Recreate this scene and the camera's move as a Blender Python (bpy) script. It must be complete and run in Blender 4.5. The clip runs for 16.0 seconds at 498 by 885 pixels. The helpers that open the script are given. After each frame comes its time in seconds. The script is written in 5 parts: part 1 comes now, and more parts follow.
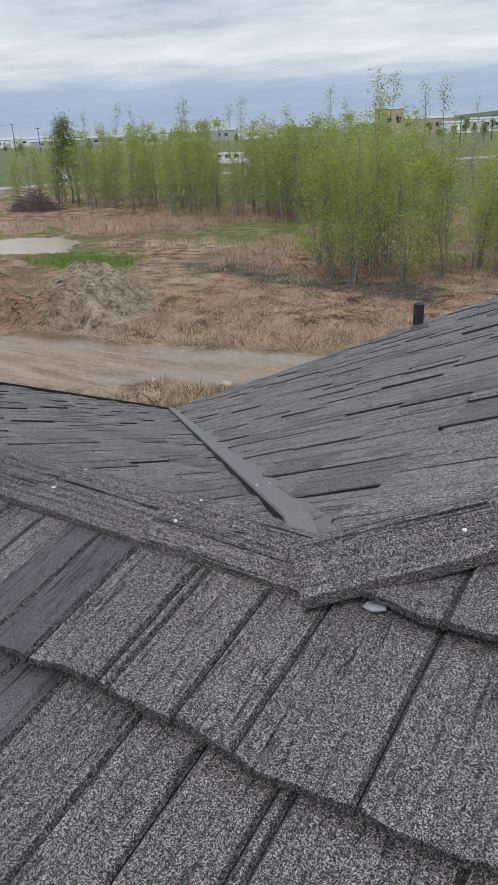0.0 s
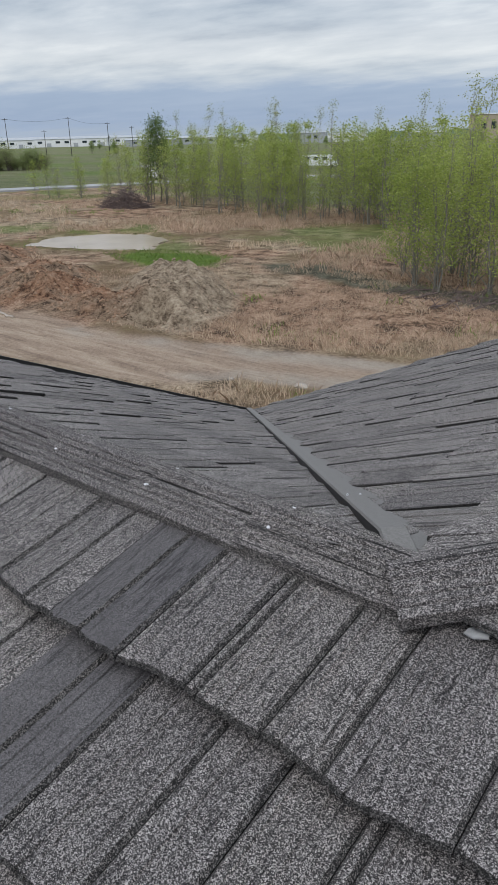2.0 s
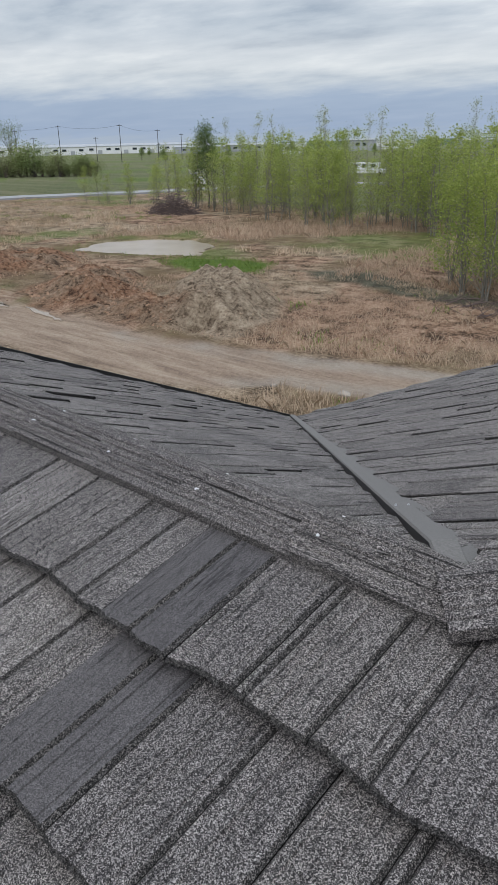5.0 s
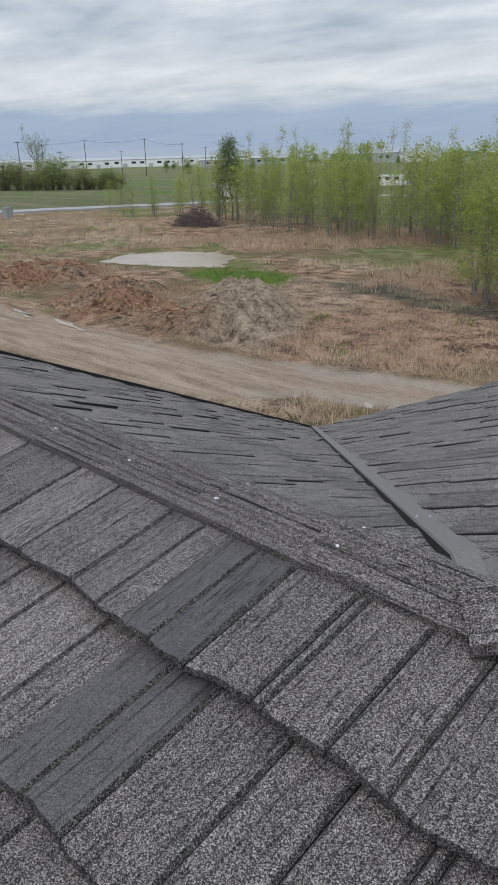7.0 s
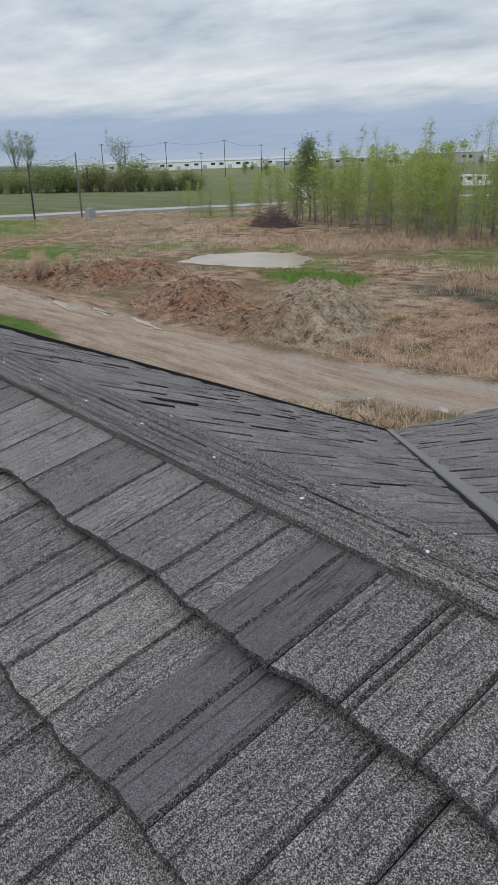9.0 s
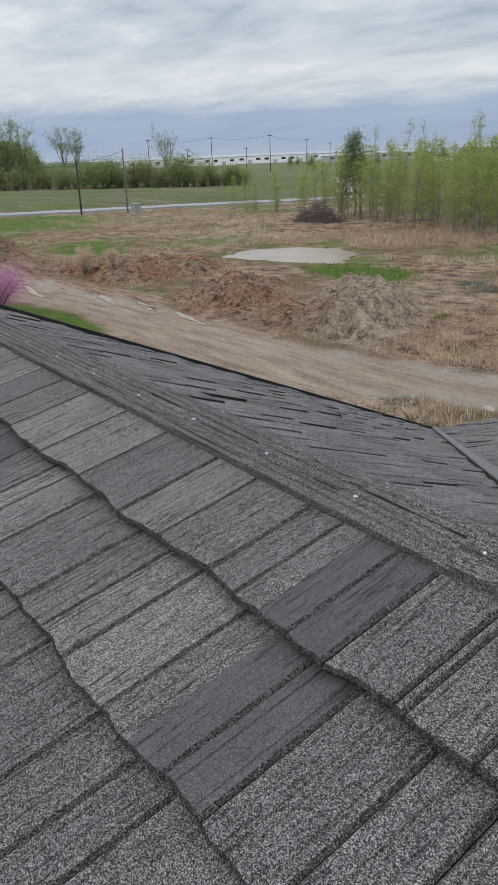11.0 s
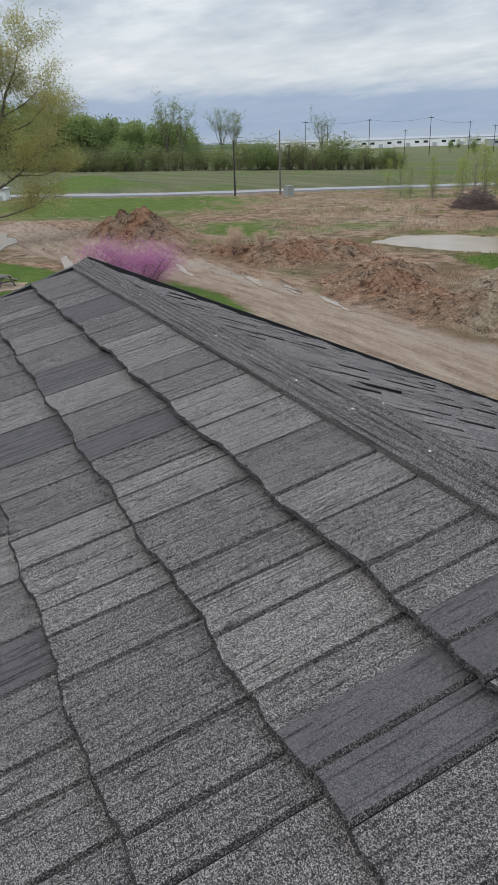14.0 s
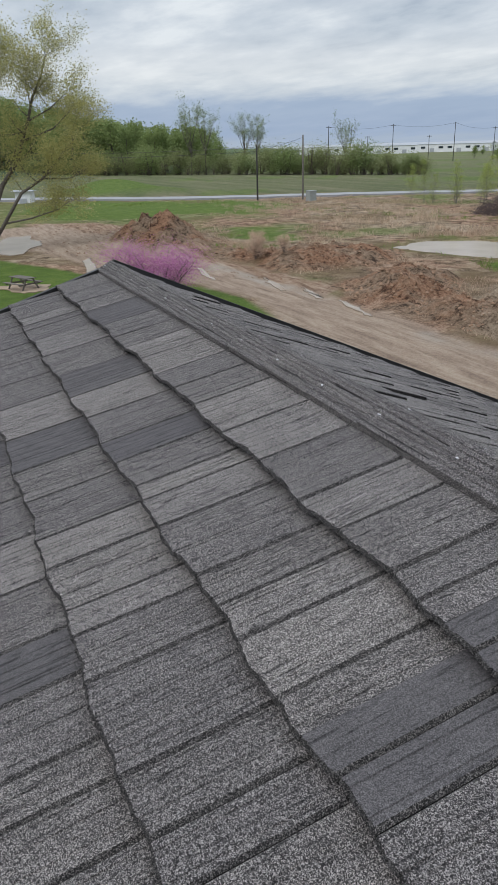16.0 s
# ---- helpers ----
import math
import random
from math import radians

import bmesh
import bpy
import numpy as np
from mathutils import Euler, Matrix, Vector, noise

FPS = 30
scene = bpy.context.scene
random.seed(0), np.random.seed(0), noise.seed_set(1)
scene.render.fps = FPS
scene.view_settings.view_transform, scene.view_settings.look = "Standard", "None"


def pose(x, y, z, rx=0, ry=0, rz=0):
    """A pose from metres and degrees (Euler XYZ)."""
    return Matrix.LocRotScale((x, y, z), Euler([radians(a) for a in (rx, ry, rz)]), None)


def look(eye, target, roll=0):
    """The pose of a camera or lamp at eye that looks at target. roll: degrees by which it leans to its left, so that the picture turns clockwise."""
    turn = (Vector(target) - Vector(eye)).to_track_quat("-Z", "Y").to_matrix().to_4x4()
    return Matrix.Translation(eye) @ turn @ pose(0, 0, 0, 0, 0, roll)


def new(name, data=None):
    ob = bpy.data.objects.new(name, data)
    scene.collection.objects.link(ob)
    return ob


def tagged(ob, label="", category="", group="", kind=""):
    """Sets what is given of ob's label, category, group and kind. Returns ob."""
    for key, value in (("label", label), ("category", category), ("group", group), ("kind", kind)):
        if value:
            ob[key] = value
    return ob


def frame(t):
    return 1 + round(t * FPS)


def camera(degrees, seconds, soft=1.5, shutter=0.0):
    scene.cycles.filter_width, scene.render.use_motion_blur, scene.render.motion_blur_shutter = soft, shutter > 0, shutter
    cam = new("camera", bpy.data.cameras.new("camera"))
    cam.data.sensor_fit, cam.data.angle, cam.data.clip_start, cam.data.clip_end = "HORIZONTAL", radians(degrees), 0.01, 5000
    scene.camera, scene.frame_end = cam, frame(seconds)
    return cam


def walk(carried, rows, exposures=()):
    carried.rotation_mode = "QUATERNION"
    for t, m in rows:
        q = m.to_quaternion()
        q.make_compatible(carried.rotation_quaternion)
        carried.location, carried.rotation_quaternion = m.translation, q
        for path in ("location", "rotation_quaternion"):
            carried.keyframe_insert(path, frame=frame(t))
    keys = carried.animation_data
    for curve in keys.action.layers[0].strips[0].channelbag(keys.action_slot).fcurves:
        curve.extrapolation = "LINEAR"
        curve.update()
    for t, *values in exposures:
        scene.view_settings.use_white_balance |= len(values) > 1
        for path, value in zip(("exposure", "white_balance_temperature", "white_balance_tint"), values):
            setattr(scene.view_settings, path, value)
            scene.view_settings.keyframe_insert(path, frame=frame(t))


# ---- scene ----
cam = camera(37.6, 16.0, soft=0.6)
PATH = [
    (0, (0.956, -1.105, 0.829), (-0.06, 0.427, 0.039), -2.4),
    (0.5, (0.941, -1.103, 0.828), (-0.108, 0.406, 0.038), -1.7),
    (1, (0.912, -1.108, 0.825), (-0.186, 0.366, 0.038), -1.2),
    (1.5, (0.898, -1.108, 0.824), (-0.237, 0.341, 0.041), -1.4),
    (2, (0.885, -1.109, 0.826), (-0.289, 0.311, 0.046), -1.3),
    (2.5, (0.881, -1.105, 0.829), (-0.306, 0.304, 0.049), -0.8),
    (3, (0.873, -1.111, 0.828), (-0.322, 0.289, 0.047), -0.8),
    (3.5, (0.87, -1.117, 0.83), (-0.332, 0.277, 0.05), -0.6),
    (4, (0.872, -1.126, 0.833), (-0.347, 0.256, 0.056), -0.6),
    (4.5, (0.874, -1.135, 0.835), (-0.372, 0.227, 0.065), -1.0),
    (7, (0.878, -1.134, 0.831), (-0.433, 0.186, 0.099), -1.4),
    (7.5, (0.865, -1.144, 0.83), (-0.492, 0.13, 0.099), -1.8),
    (8, (0.847, -1.147, 0.823), (-0.551, 0.084, 0.094), -2.0),
    (10.5, (0.833, -1.179, 0.825), (-0.651, -0.056, 0.095), -1.9),
    (11, (0.821, -1.184, 0.828), (-0.687, -0.094, 0.095), -2.2),
    (11.5, (0.809, -1.19, 0.828), (-0.727, -0.142, 0.092), -2.0),
    (12, (0.787, -1.195, 0.824), (-0.787, -0.208, 0.084), -1.5),
    (12.5, (0.766, -1.208, 0.826), (-0.868, -0.327, 0.081), -1.6),
    (13, (0.754, -1.213, 0.825), (-0.92, -0.415, 0.076), -1.9),
    (13.5, (0.744, -1.217, 0.824), (-0.935, -0.437, 0.067), -1.9),
    (14, (0.743, -1.226, 0.826), (-0.938, -0.454, 0.066), -1.8),
    (14.5, (0.739, -1.23, 0.824), (-0.946, -0.467, 0.064), -1.8),
    (15, (0.744, -1.233, 0.826), (-0.946, -0.477, 0.07), -1.5),
    (15.5, (0.742, -1.24, 0.828), (-0.954, -0.495, 0.074), -1.5),
    (16, (0.738, -1.248, 0.828), (-0.968, -0.52, 0.079), -1.5),
]
walk(cam, [(t, look(eye, target, roll)) for t, eye, target, roll in PATH],
     exposures=((0, 0.11), (1.0, 0.10), (2.0, 0.02), (3.0, 0.0), (12.0, 0.0), (16.0, 0.03)))

GROUND = -7.0

# ---- world, sun ----
world = bpy.data.worlds.new("overcast")
scene.world = world
world.use_nodes = True


def build_sky():
    nt = world.node_tree
    nt.nodes.clear()
    n, l = nt.nodes.new, nt.links.new
    out, bg = n("ShaderNodeOutputWorld"), n("ShaderNodeBackground")
    sky = n("ShaderNodeTexSky")
    sky.sky_type, sky.sun_disc = "NISHITA", False
    sky.sun_elevation, sky.sun_rotation = radians(48), radians(200)
    sky.air_density, sky.dust_density = 1.0, 2.0
    coord, sep = n("ShaderNodeTexCoord"), n("ShaderNodeSeparateXYZ")
    l(coord.outputs["Generated"], sep.inputs[0])

    def math_node(op, a, b):
        m = n("ShaderNodeMath")
        m.operation = op
        for k, v in enumerate((a, b)):
            if isinstance(v, (int, float)):
                m.inputs[k].default_value = v
            elif v is not None:
                l(v, m.inputs[k])
        return m.outputs[0]

    up = math_node("MAXIMUM", sep.outputs[2], 0.0)
    low = math_node("ADD", up, 0.10)
    flat = n("ShaderNodeCombineXYZ")
    l(math_node("DIVIDE", sep.outputs[0], low), flat.inputs[0])
    l(math_node("DIVIDE", sep.outputs[1], low), flat.inputs[1])
    # layers of cloud, seen from below
    turn = n("ShaderNodeMapping")
    turn.inputs["Rotation"].default_value = (0, 0, radians(-38))
    turn.inputs["Scale"].default_value = (0.8, 1.25, 1)
    l(flat.outputs[0], turn.inputs[0])
    big = n("ShaderNodeTexNoise")
    big.inputs["Scale"].default_value, big.inputs["Detail"].default_value = 0.75, 4
    big.inputs["Roughness"].default_value, big.inputs["Distortion"].default_value = 0.5, 0.2
    l(turn.outputs[0], big.inputs["Vector"])
    fine = n("ShaderNodeTexNoise")
    fine.inputs["Scale"].default_value, fine.inputs["Detail"].default_value = 2.1, 6
    fine.inputs["Roughness"].default_value = 0.58
    l(turn.outputs[0], fine.inputs["Vector"])
    both = math_node("ADD", math_node("MULTIPLY", big.outputs["Fac"], 0.62), math_node("MULTIPLY", fine.outputs["Fac"], 0.38))
    clouds = n("ShaderNodeValToRGB")
    e = clouds.color_ramp.elements
    e[0].position, e[0].color = 0.385, (0.36, 0.44, 0.55, 1)
    e[1].position, e[1].color = 0.61, (0.91, 0.96, 1.0, 1)
    e.new(0.46).color = (0.56, 0.635, 0.725, 1)
    e.new(0.53).color = (0.69, 0.755, 0.83, 1)
    l(both, clouds.inputs[0])
    # the far deck: a blue-grey belt over the horizon, a bright one above it
    height = math_node("ADD", up, math_node("MULTIPLY", math_node("SUBTRACT", fine.outputs["Fac"], 0.5), 0.035))
    belt = n("ShaderNodeValToRGB")
    e = belt.color_ramp.elements
    e[0].position, e[0].color = 0.0, (0.45, 0.54, 0.67, 1)
    e[1].position, e[1].color = 1.0, (0.80, 0.84, 0.88, 1)
    for at, c in ((0.015, (0.37, 0.48, 0.67, 1)), (0.048, (0.40, 0.51, 0.69, 1)), (0.066, (0.66, 0.73, 0.81, 1)), (0.082, (0.88, 0.92, 0.95, 1)), (0.105, (0.90, 0.93, 0.96, 1)), (0.135, (0.68, 0.75, 0.83, 1)), (0.4, (0.66, 0.72, 0.79, 1))):
        e.new(at).color = c
    l(height, belt.inputs[0])
    mix = n("ShaderNodeMix")
    mix.data_type = "RGBA"
    share = n("ShaderNodeMapRange")
    share.inputs["From Min"].default_value, share.inputs["From Max"].default_value = 0.05, 0.13
    share.inputs["To Min"].default_value, share.inputs["To Max"].default_value = 0.08, 0.85
    l(up, share.inputs[0])
    l(share.outputs[0], mix.inputs[0])
    l(belt.outputs[0], mix.inputs[6])
    l(clouds.outputs[0], mix.inputs[7])
    # a little clear-sky light through the deck
    dim = n("ShaderNodeMix")
    dim.data_type, dim.blend_type = "RGBA", "ADD"
    dim.inputs[0].default_value = 1.0
    faint = n("ShaderNodeMix")
    faint.data_type, faint.blend_type = "RGBA", "MULTIPLY"
    faint.inputs[0].default_value = 1.0
    faint.inputs[7].default_value = (0.012, 0.012, 0.012, 1)
    l(sky.outputs[0], faint.inputs[6])
    l(mix.outputs[2], dim.inputs[6])
    l(faint.outputs[2], dim.inputs[7])
    l(dim.outputs[2], bg.inputs[0])
    # an overcast sky is brightest overhead
    lift = n("ShaderNodeMapRange")
    lift.interpolation_type = "SMOOTHSTEP"
    lift.inputs["From Min"].default_value, lift.inputs["From Max"].default_value = 0.25, 0.95
    lift.inputs["To Min"].default_value, lift.inputs["To Max"].default_value = 0.82, 1.75
    l(up, lift.inputs[0])
    l(lift.outputs[0], bg.inputs[1])
    l(bg.outputs[0], out.inputs[0])


build_sky()
sun = new("sun", bpy.data.lights.new("sun", "SUN"))
sun.data.energy, sun.data.angle, sun.data.color = 1.1, radians(25), (1.0, 0.985, 0.965)
sun.matrix_world = look((8, -18, 24), (0, 0, 0))
tagged(sun, "pale sun behind an overcast sky", "sun", kind="structure")


# ---- materials ----
def material(name, rough=0.9, metal=0.0):
    mat = bpy.data.materials.new(name)
    mat.use_nodes = True
    nt = mat.node_tree
    bsdf = nt.nodes["Principled BSDF"]
    bsdf.inputs["Roughness"].default_value, bsdf.inputs["Metallic"].default_value = rough, metal
    return mat, nt, bsdf


def noise_node(nt, vector, scale, detail=3.0, rough=0.55, distortion=0.0):
    t = nt.nodes.new("ShaderNodeTexNoise")
    t.inputs["Scale"].default_value, t.inputs["Detail"].default_value = scale, detail
    t.inputs["Roughness"].default_value, t.inputs["Distortion"].default_value = rough, distortion
    if vector is not None:
        nt.links.new(vector, t.inputs["Vector"])
    return t.outputs["Fac"]


def ramp(nt, fac, stops):
    r = nt.nodes.new("ShaderNodeValToRGB")
    e = r.color_ramp.elements
    e[0].position, e[0].color = stops[0][0], (*stops[0][1], 1)
    e[1].position, e[1].color = stops[-1][0], (*stops[-1][1], 1)
    for at, c in stops[1:-1]:
        e.new(at).color = (*c, 1)
    nt.links.new(fac, r.inputs[0])
    return r.outputs[0]


def mixed(nt, fac, a, b, blend="MIX"):
    m = nt.nodes.new("ShaderNodeMix")
    m.data_type, m.blend_type = "RGBA", blend
    for socket, v in ((m.inputs[0], fac), (m.inputs[6], a), (m.inputs[7], b)):
        if isinstance(v, (int, float)):
            socket.default_value = v
        elif isinstance(v, tuple):
            socket.default_value = (*v, 1)
        else:
            nt.links.new(v, socket)
    return m.outputs[2]


def arith(nt, op, a, b=0.0):
    m = nt.nodes.new("ShaderNodeMath")
    m.operation = op
    for k, v in enumerate((a, b)):
        if isinstance(v, (int, float)):
            m.inputs[k].default_value = v
        else:
            nt.links.new(v, m.inputs[k])
    return m.outputs[0]


def bumped(nt, bsdf, height, strength=0.5, distance=0.01):
    b = nt.nodes.new("ShaderNodeBump")
    b.inputs["Strength"].default_value, b.inputs["Distance"].default_value = strength, distance
    nt.links.new(height, b.inputs["Height"])
    nt.links.new(b.outputs[0], bsdf.inputs["Normal"])


def scaled(nt, vector, scale):
    m = nt.nodes.new("ShaderNodeMapping")
    m.inputs["Scale"].default_value = scale
    nt.links.new(vector, m.inputs[0])
    return m.outputs[0]


def stone_coat(name, dark, mid, light, grain=1.0, streak=1.0, along="y", furrow=0.46, size=1.0):
    """Granules of crushed stone on steel: speckle, faint wood-like grain along one axis."""
    mat, nt, bsdf = material(name, 0.92)
    bsdf.inputs["Specular IOR Level"].default_value = 0.25
    coord = nt.nodes.new("ShaderNodeTexCoord").outputs["Object"]
    info = nt.nodes.new("ShaderNodeObjectInfo").outputs["Random"]
    shift = nt.nodes.new("ShaderNodeVectorMath")
    shift.operation = "ADD"
    far = nt.nodes.new("ShaderNodeCombineXYZ")
    for k, f in enumerate((37.0, 91.0, 13.0)):
        nt.links.new(arith(nt, "MULTIPLY", info, f), far.inputs[k])
    nt.links.new(coord, shift.inputs[0])
    nt.links.new(far.outputs[0], shift.inputs[1])
    p = shift.outputs[0]
    speck = nt.nodes.new("ShaderNodeTexVoronoi")
    speck.inputs["Scale"].default_value = 570 / size
    nt.links.new(p, speck.inputs["Vector"])
    chip = nt.nodes.new("ShaderNodeSeparateColor")
    nt.links.new(speck.outputs["Color"], chip.inputs[0])
    clump = noise_node(nt, p, 300 / size, 2, 0.6)
    g = arith(nt, "ADD", arith(nt, "MULTIPLY", chip.outputs[0], 0.62), arith(nt, "MULTIPLY", clump, 0.38))
    colour = ramp(nt, g, ((0.20, dark), (0.50, mid), (0.80, light)))
    grit = noise_node(nt, p, 170 / size, 3, 0.85)
    colour = mixed(nt, 1.0, colour, ramp(nt, grit, ((0.36, (1 - 0.31 * grain, 1 - 0.31 * grain, 1 - 0.30 * grain)), (0.64, (1 + 0.33 * grain, 1 + 0.33 * grain, 1 + 0.32 * grain)))), "MULTIPLY")
    lines = noise_node(nt, scaled(nt, p, (82, 0.30, 82) if along == "y" else (0.5, 72, 72)), 1.0, 3, 0.6, 0.0)
    colour = mixed(nt, min(1.0, streak), colour, ramp(nt, lines, ((0.35, (furrow, furrow, furrow * 1.02)), (0.425, (0.98, 0.98, 0.98)), (0.68, (1.06, 1.06, 1.05)))), "MULTIPLY")
    cloud = noise_node(nt, scaled(nt, p, (11, 2.2, 11) if along == "y" else (3, 11, 11)), 1.0, 2, 0.5)
    colour = mixed(nt, 1.0, colour, ramp(nt, cloud, ((0.34, (0.94, 0.93, 0.925)), (0.66, (1.08, 1.07, 1.06)))), "MULTIPLY")
    tone = ramp(nt, info, ((0.0, (0.975, 0.930, 0.945)), (0.35, (1.025, 0.977, 0.985)), (0.7, (1.075, 1.022, 1.015)), (1.0, (0.985, 0.940, 0.95))))
    colour = mixed(nt, 1.0, colour, tone, "MULTIPLY")
    nt.links.new(colour, bsdf.inputs["Base Color"])
    rise = arith(nt, "ADD", arith(nt, "MULTIPLY", chip.outputs[1], 0.0018 * grain), arith(nt, "MULTIPLY", lines, 0.006 * streak))
    bumped(nt, bsdf, rise, 0.8, 1.0)
    return mat


COAT = stone_coat("stone_coat_grey", (0.012, 0.0117, 0.012), (0.068, 0.0665, 0.067), (0.36, 0.35, 0.343))
COAT_LIGHT = stone_coat("stone_coat_pale", (0.016, 0.0155, 0.0155), (0.098, 0.0945, 0.092), (0.46, 0.45, 0.435))
COAT_DARK = stone_coat("stone_coat_slate", (0.036, 0.036, 0.037), (0.075, 0.074, 0.077), (0.17, 0.168, 0.174), 0.45, 0.8, size=0.8)
COAT_FAR = stone_coat("stone_coat_far_slopes", (0.016, 0.0155, 0.0157), (0.102, 0.098, 0.096), (0.42, 0.41, 0.40), 1.1, 1.0, "y", 0.5, 1.5)
# Near-black copy of the coat: shade painted on butt noses, undersides and sides.
COAT_EDGE_SHADE = stone_coat("stone_coat_shaded_edge", (0.006, 0.006, 0.006), (0.022, 0.022, 0.022), (0.13, 0.128, 0.126), 0.8, 0.3)
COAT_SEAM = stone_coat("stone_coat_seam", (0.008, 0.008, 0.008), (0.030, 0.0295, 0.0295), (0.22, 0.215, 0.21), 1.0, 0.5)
COAT_CAP = stone_coat("stone_coat_cap", (0.010, 0.0098, 0.0104), (0.063, 0.0615, 0.0625), (0.38, 0.37, 0.362), 1.15, 1.5, "x", 0.22)


def plain(name, colour, rough=0.6, metal=0.0, scale=8.0, vary=0.25, bump=0.003):
    mat, nt, bsdf = material(name, rough, metal)
    coord = nt.nodes.new("ShaderNodeTexCoord").outputs["Object"]
    big, small = noise_node(nt, coord, scale, 4), noise_node(nt, coord, scale * 11, 3)
    f = arith(nt, "ADD", arith(nt, "MULTIPLY", big, 0.6), arith(nt, "MULTIPLY", small, 0.4))
    lo, hi = tuple(c * (1 - vary) for c in colour), tuple(min(1, c * (1 + vary)) for c in colour)
    nt.links.new(ramp(nt, f, ((0.32, lo), (0.68, hi))), bsdf.inputs["Base Color"])
    bumped(nt, bsdf, small, 0.4, bump)
    return mat


# Black of the rake drip edges; on the valley strip it paints shade.
DARK_TRIM_AND_SHADE = plain("painted_drip_edge_and_side_shade", (0.012, 0.012, 0.013), 0.55, 0.0, 6, 0.3, 0.001)
UNDERLAY = plain("dark_roof_deck", (0.036, 0.036, 0.037), 0.9, 0.0, 20, 0.3, 0.002)
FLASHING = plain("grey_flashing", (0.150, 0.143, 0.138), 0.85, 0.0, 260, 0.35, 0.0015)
PIPE = plain("black_abs_plastic", (0.018, 0.019, 0.024), 0.45, 0.0, 12, 0.25, 0.0006)
SCREW = plain("galvanised_screw", (0.62, 0.62, 0.66), 0.35, 0.6, 90, 0.2, 0.0004)
WHITE_TAPE = plain("white_underlay", (0.30, 0.30, 0.305), 0.7, 0.0, 40, 0.2, 0.002)
SIDING = plain("pale_siding", (0.62, 0.60, 0.56), 0.7, 0.0, 3, 0.08, 0.002)
BARK = plain("grey_bark", (0.11, 0.095, 0.08), 0.95, 0.0, 7, 0.4, 0.02)
BARK_PALE = plain("pale_bark", (0.20, 0.185, 0.16), 0.95, 0.0, 7, 0.35, 0.01)
TWIG = plain("dead_twig", (0.12, 0.088, 0.082), 0.95, 0.0, 4, 0.4, 0.01)
POLE_WOOD = plain("weathered_pole", (0.13, 0.115, 0.10), 0.95, 0.0, 3, 0.3, 0.006)
POLE_DARK = plain("creosoted_pole", (0.035, 0.032, 0.03), 0.9, 0.0, 3, 0.3, 0.006)
WIRE = plain("power_line", (0.05, 0.05, 0.055), 0.6, 0.0, 2, 0.2, 0.001)
ASPHALT = plain("worn_asphalt", (0.29, 0.29, 0.30), 0.9, 0.0, 0.6, 0.15, 0.006)
BOX_METAL = plain("painted_cabinet_metal", (0.27, 0.29, 0.28), 0.5, 0.0, 3, 0.15, 0.001)
SHED_WHITE = plain("white_metal_panel", (0.72, 0.73, 0.75), 0.5, 0.0, 0.3, 0.08, 0.002)
SHED_ROOF = plain("grey_metal_roof", (0.36, 0.38, 0.41), 0.5, 0.0, 0.3, 0.15, 0.002)
SHED_TAN = plain("tan_metal_panel", (0.40, 0.33, 0.26), 0.6, 0.0, 0.3, 0.12, 0.002)
RUBBER = plain("tyre_rubber", (0.02, 0.02, 0.02), 0.9, 0.0, 6, 0.2, 0.002)
DARK_GLASS = plain("dark_glass", (0.03, 0.04, 0.05), 0.1, 0.0, 2, 0.1, 0.0)
CAR_PAINT = plain("white_car_paint", (0.75, 0.76, 0.78), 0.3, 0.0, 2, 0.05, 0.0)
STONE = plain("fieldstone", (0.33, 0.29, 0.25), 0.95, 0.0, 5, 0.3, 0.02)


def leafy(name, lo, hi, clear=0.35):
    mat, nt, bsdf = material(name, 0.7)
    geo = nt.nodes.new("ShaderNodeNewGeometry").outputs["Random Per Island"]
    info = nt.nodes.new("ShaderNodeObjectInfo").outputs["Random"]
    f = arith(nt, "ADD", arith(nt, "MULTIPLY", geo, 0.7), arith(nt, "MULTIPLY", info, 0.3))
    colour = ramp(nt, f, ((0.0, lo), (1.0, hi)))
    nt.links.new(colour, bsdf.inputs["Base Color"])
    bsdf.inputs["Specular IOR Level"].default_value = 0.2
    back = nt.nodes.new("ShaderNodeBsdfTranslucent")
    nt.links.new(colour, back.inputs[0])
    mix = nt.nodes.new("ShaderNodeMixShader")
    mix.inputs[0].default_value = clear
    nt.links.new(bsdf.outputs[0], mix.inputs[1])
    nt.links.new(back.outputs[0], mix.inputs[2])
    nt.links.new(mix.outputs[0], nt.nodes["Material Output"].inputs[0])
    return mat


LEAF_SPRING = leafy("spring_leaves", (0.20, 0.262, 0.055), (0.45, 0.505, 0.15), 0.5)
LEAF_PALE = leafy("pale_young_leaves", (0.24, 0.28, 0.11), (0.42, 0.45, 0.20), 0.45)
LEAF_DARK = leafy("dark_green_leaves", (0.07, 0.12, 0.035), (0.16, 0.22, 0.07), 0.4)
LEAF_WOOD = leafy("woodland_leaves", (0.145, 0.205, 0.072), (0.31, 0.37, 0.145), 0.45)
LEAF_OLIVE = leafy("olive_hedge_leaves", (0.16, 0.195, 0.08), (0.32, 0.34, 0.155), 0.4)
LEAF_WILLOW = leafy("yellow_green_leaves", (0.28, 0.285, 0.10), (0.52, 0.49, 0.21), 0.5)
BLOSSOM = leafy("pink_blossom", (0.36, 0.105, 0.27), (0.62, 0.27, 0.49), 0.4)
STRAW = leafy("dry_straw", (0.44, 0.325, 0.23), (0.80, 0.63, 0.475), 0.35)
STRAW_RED = leafy("reddish_dry_grass", (0.38, 0.265, 0.19), (0.72, 0.54, 0.41), 0.35)
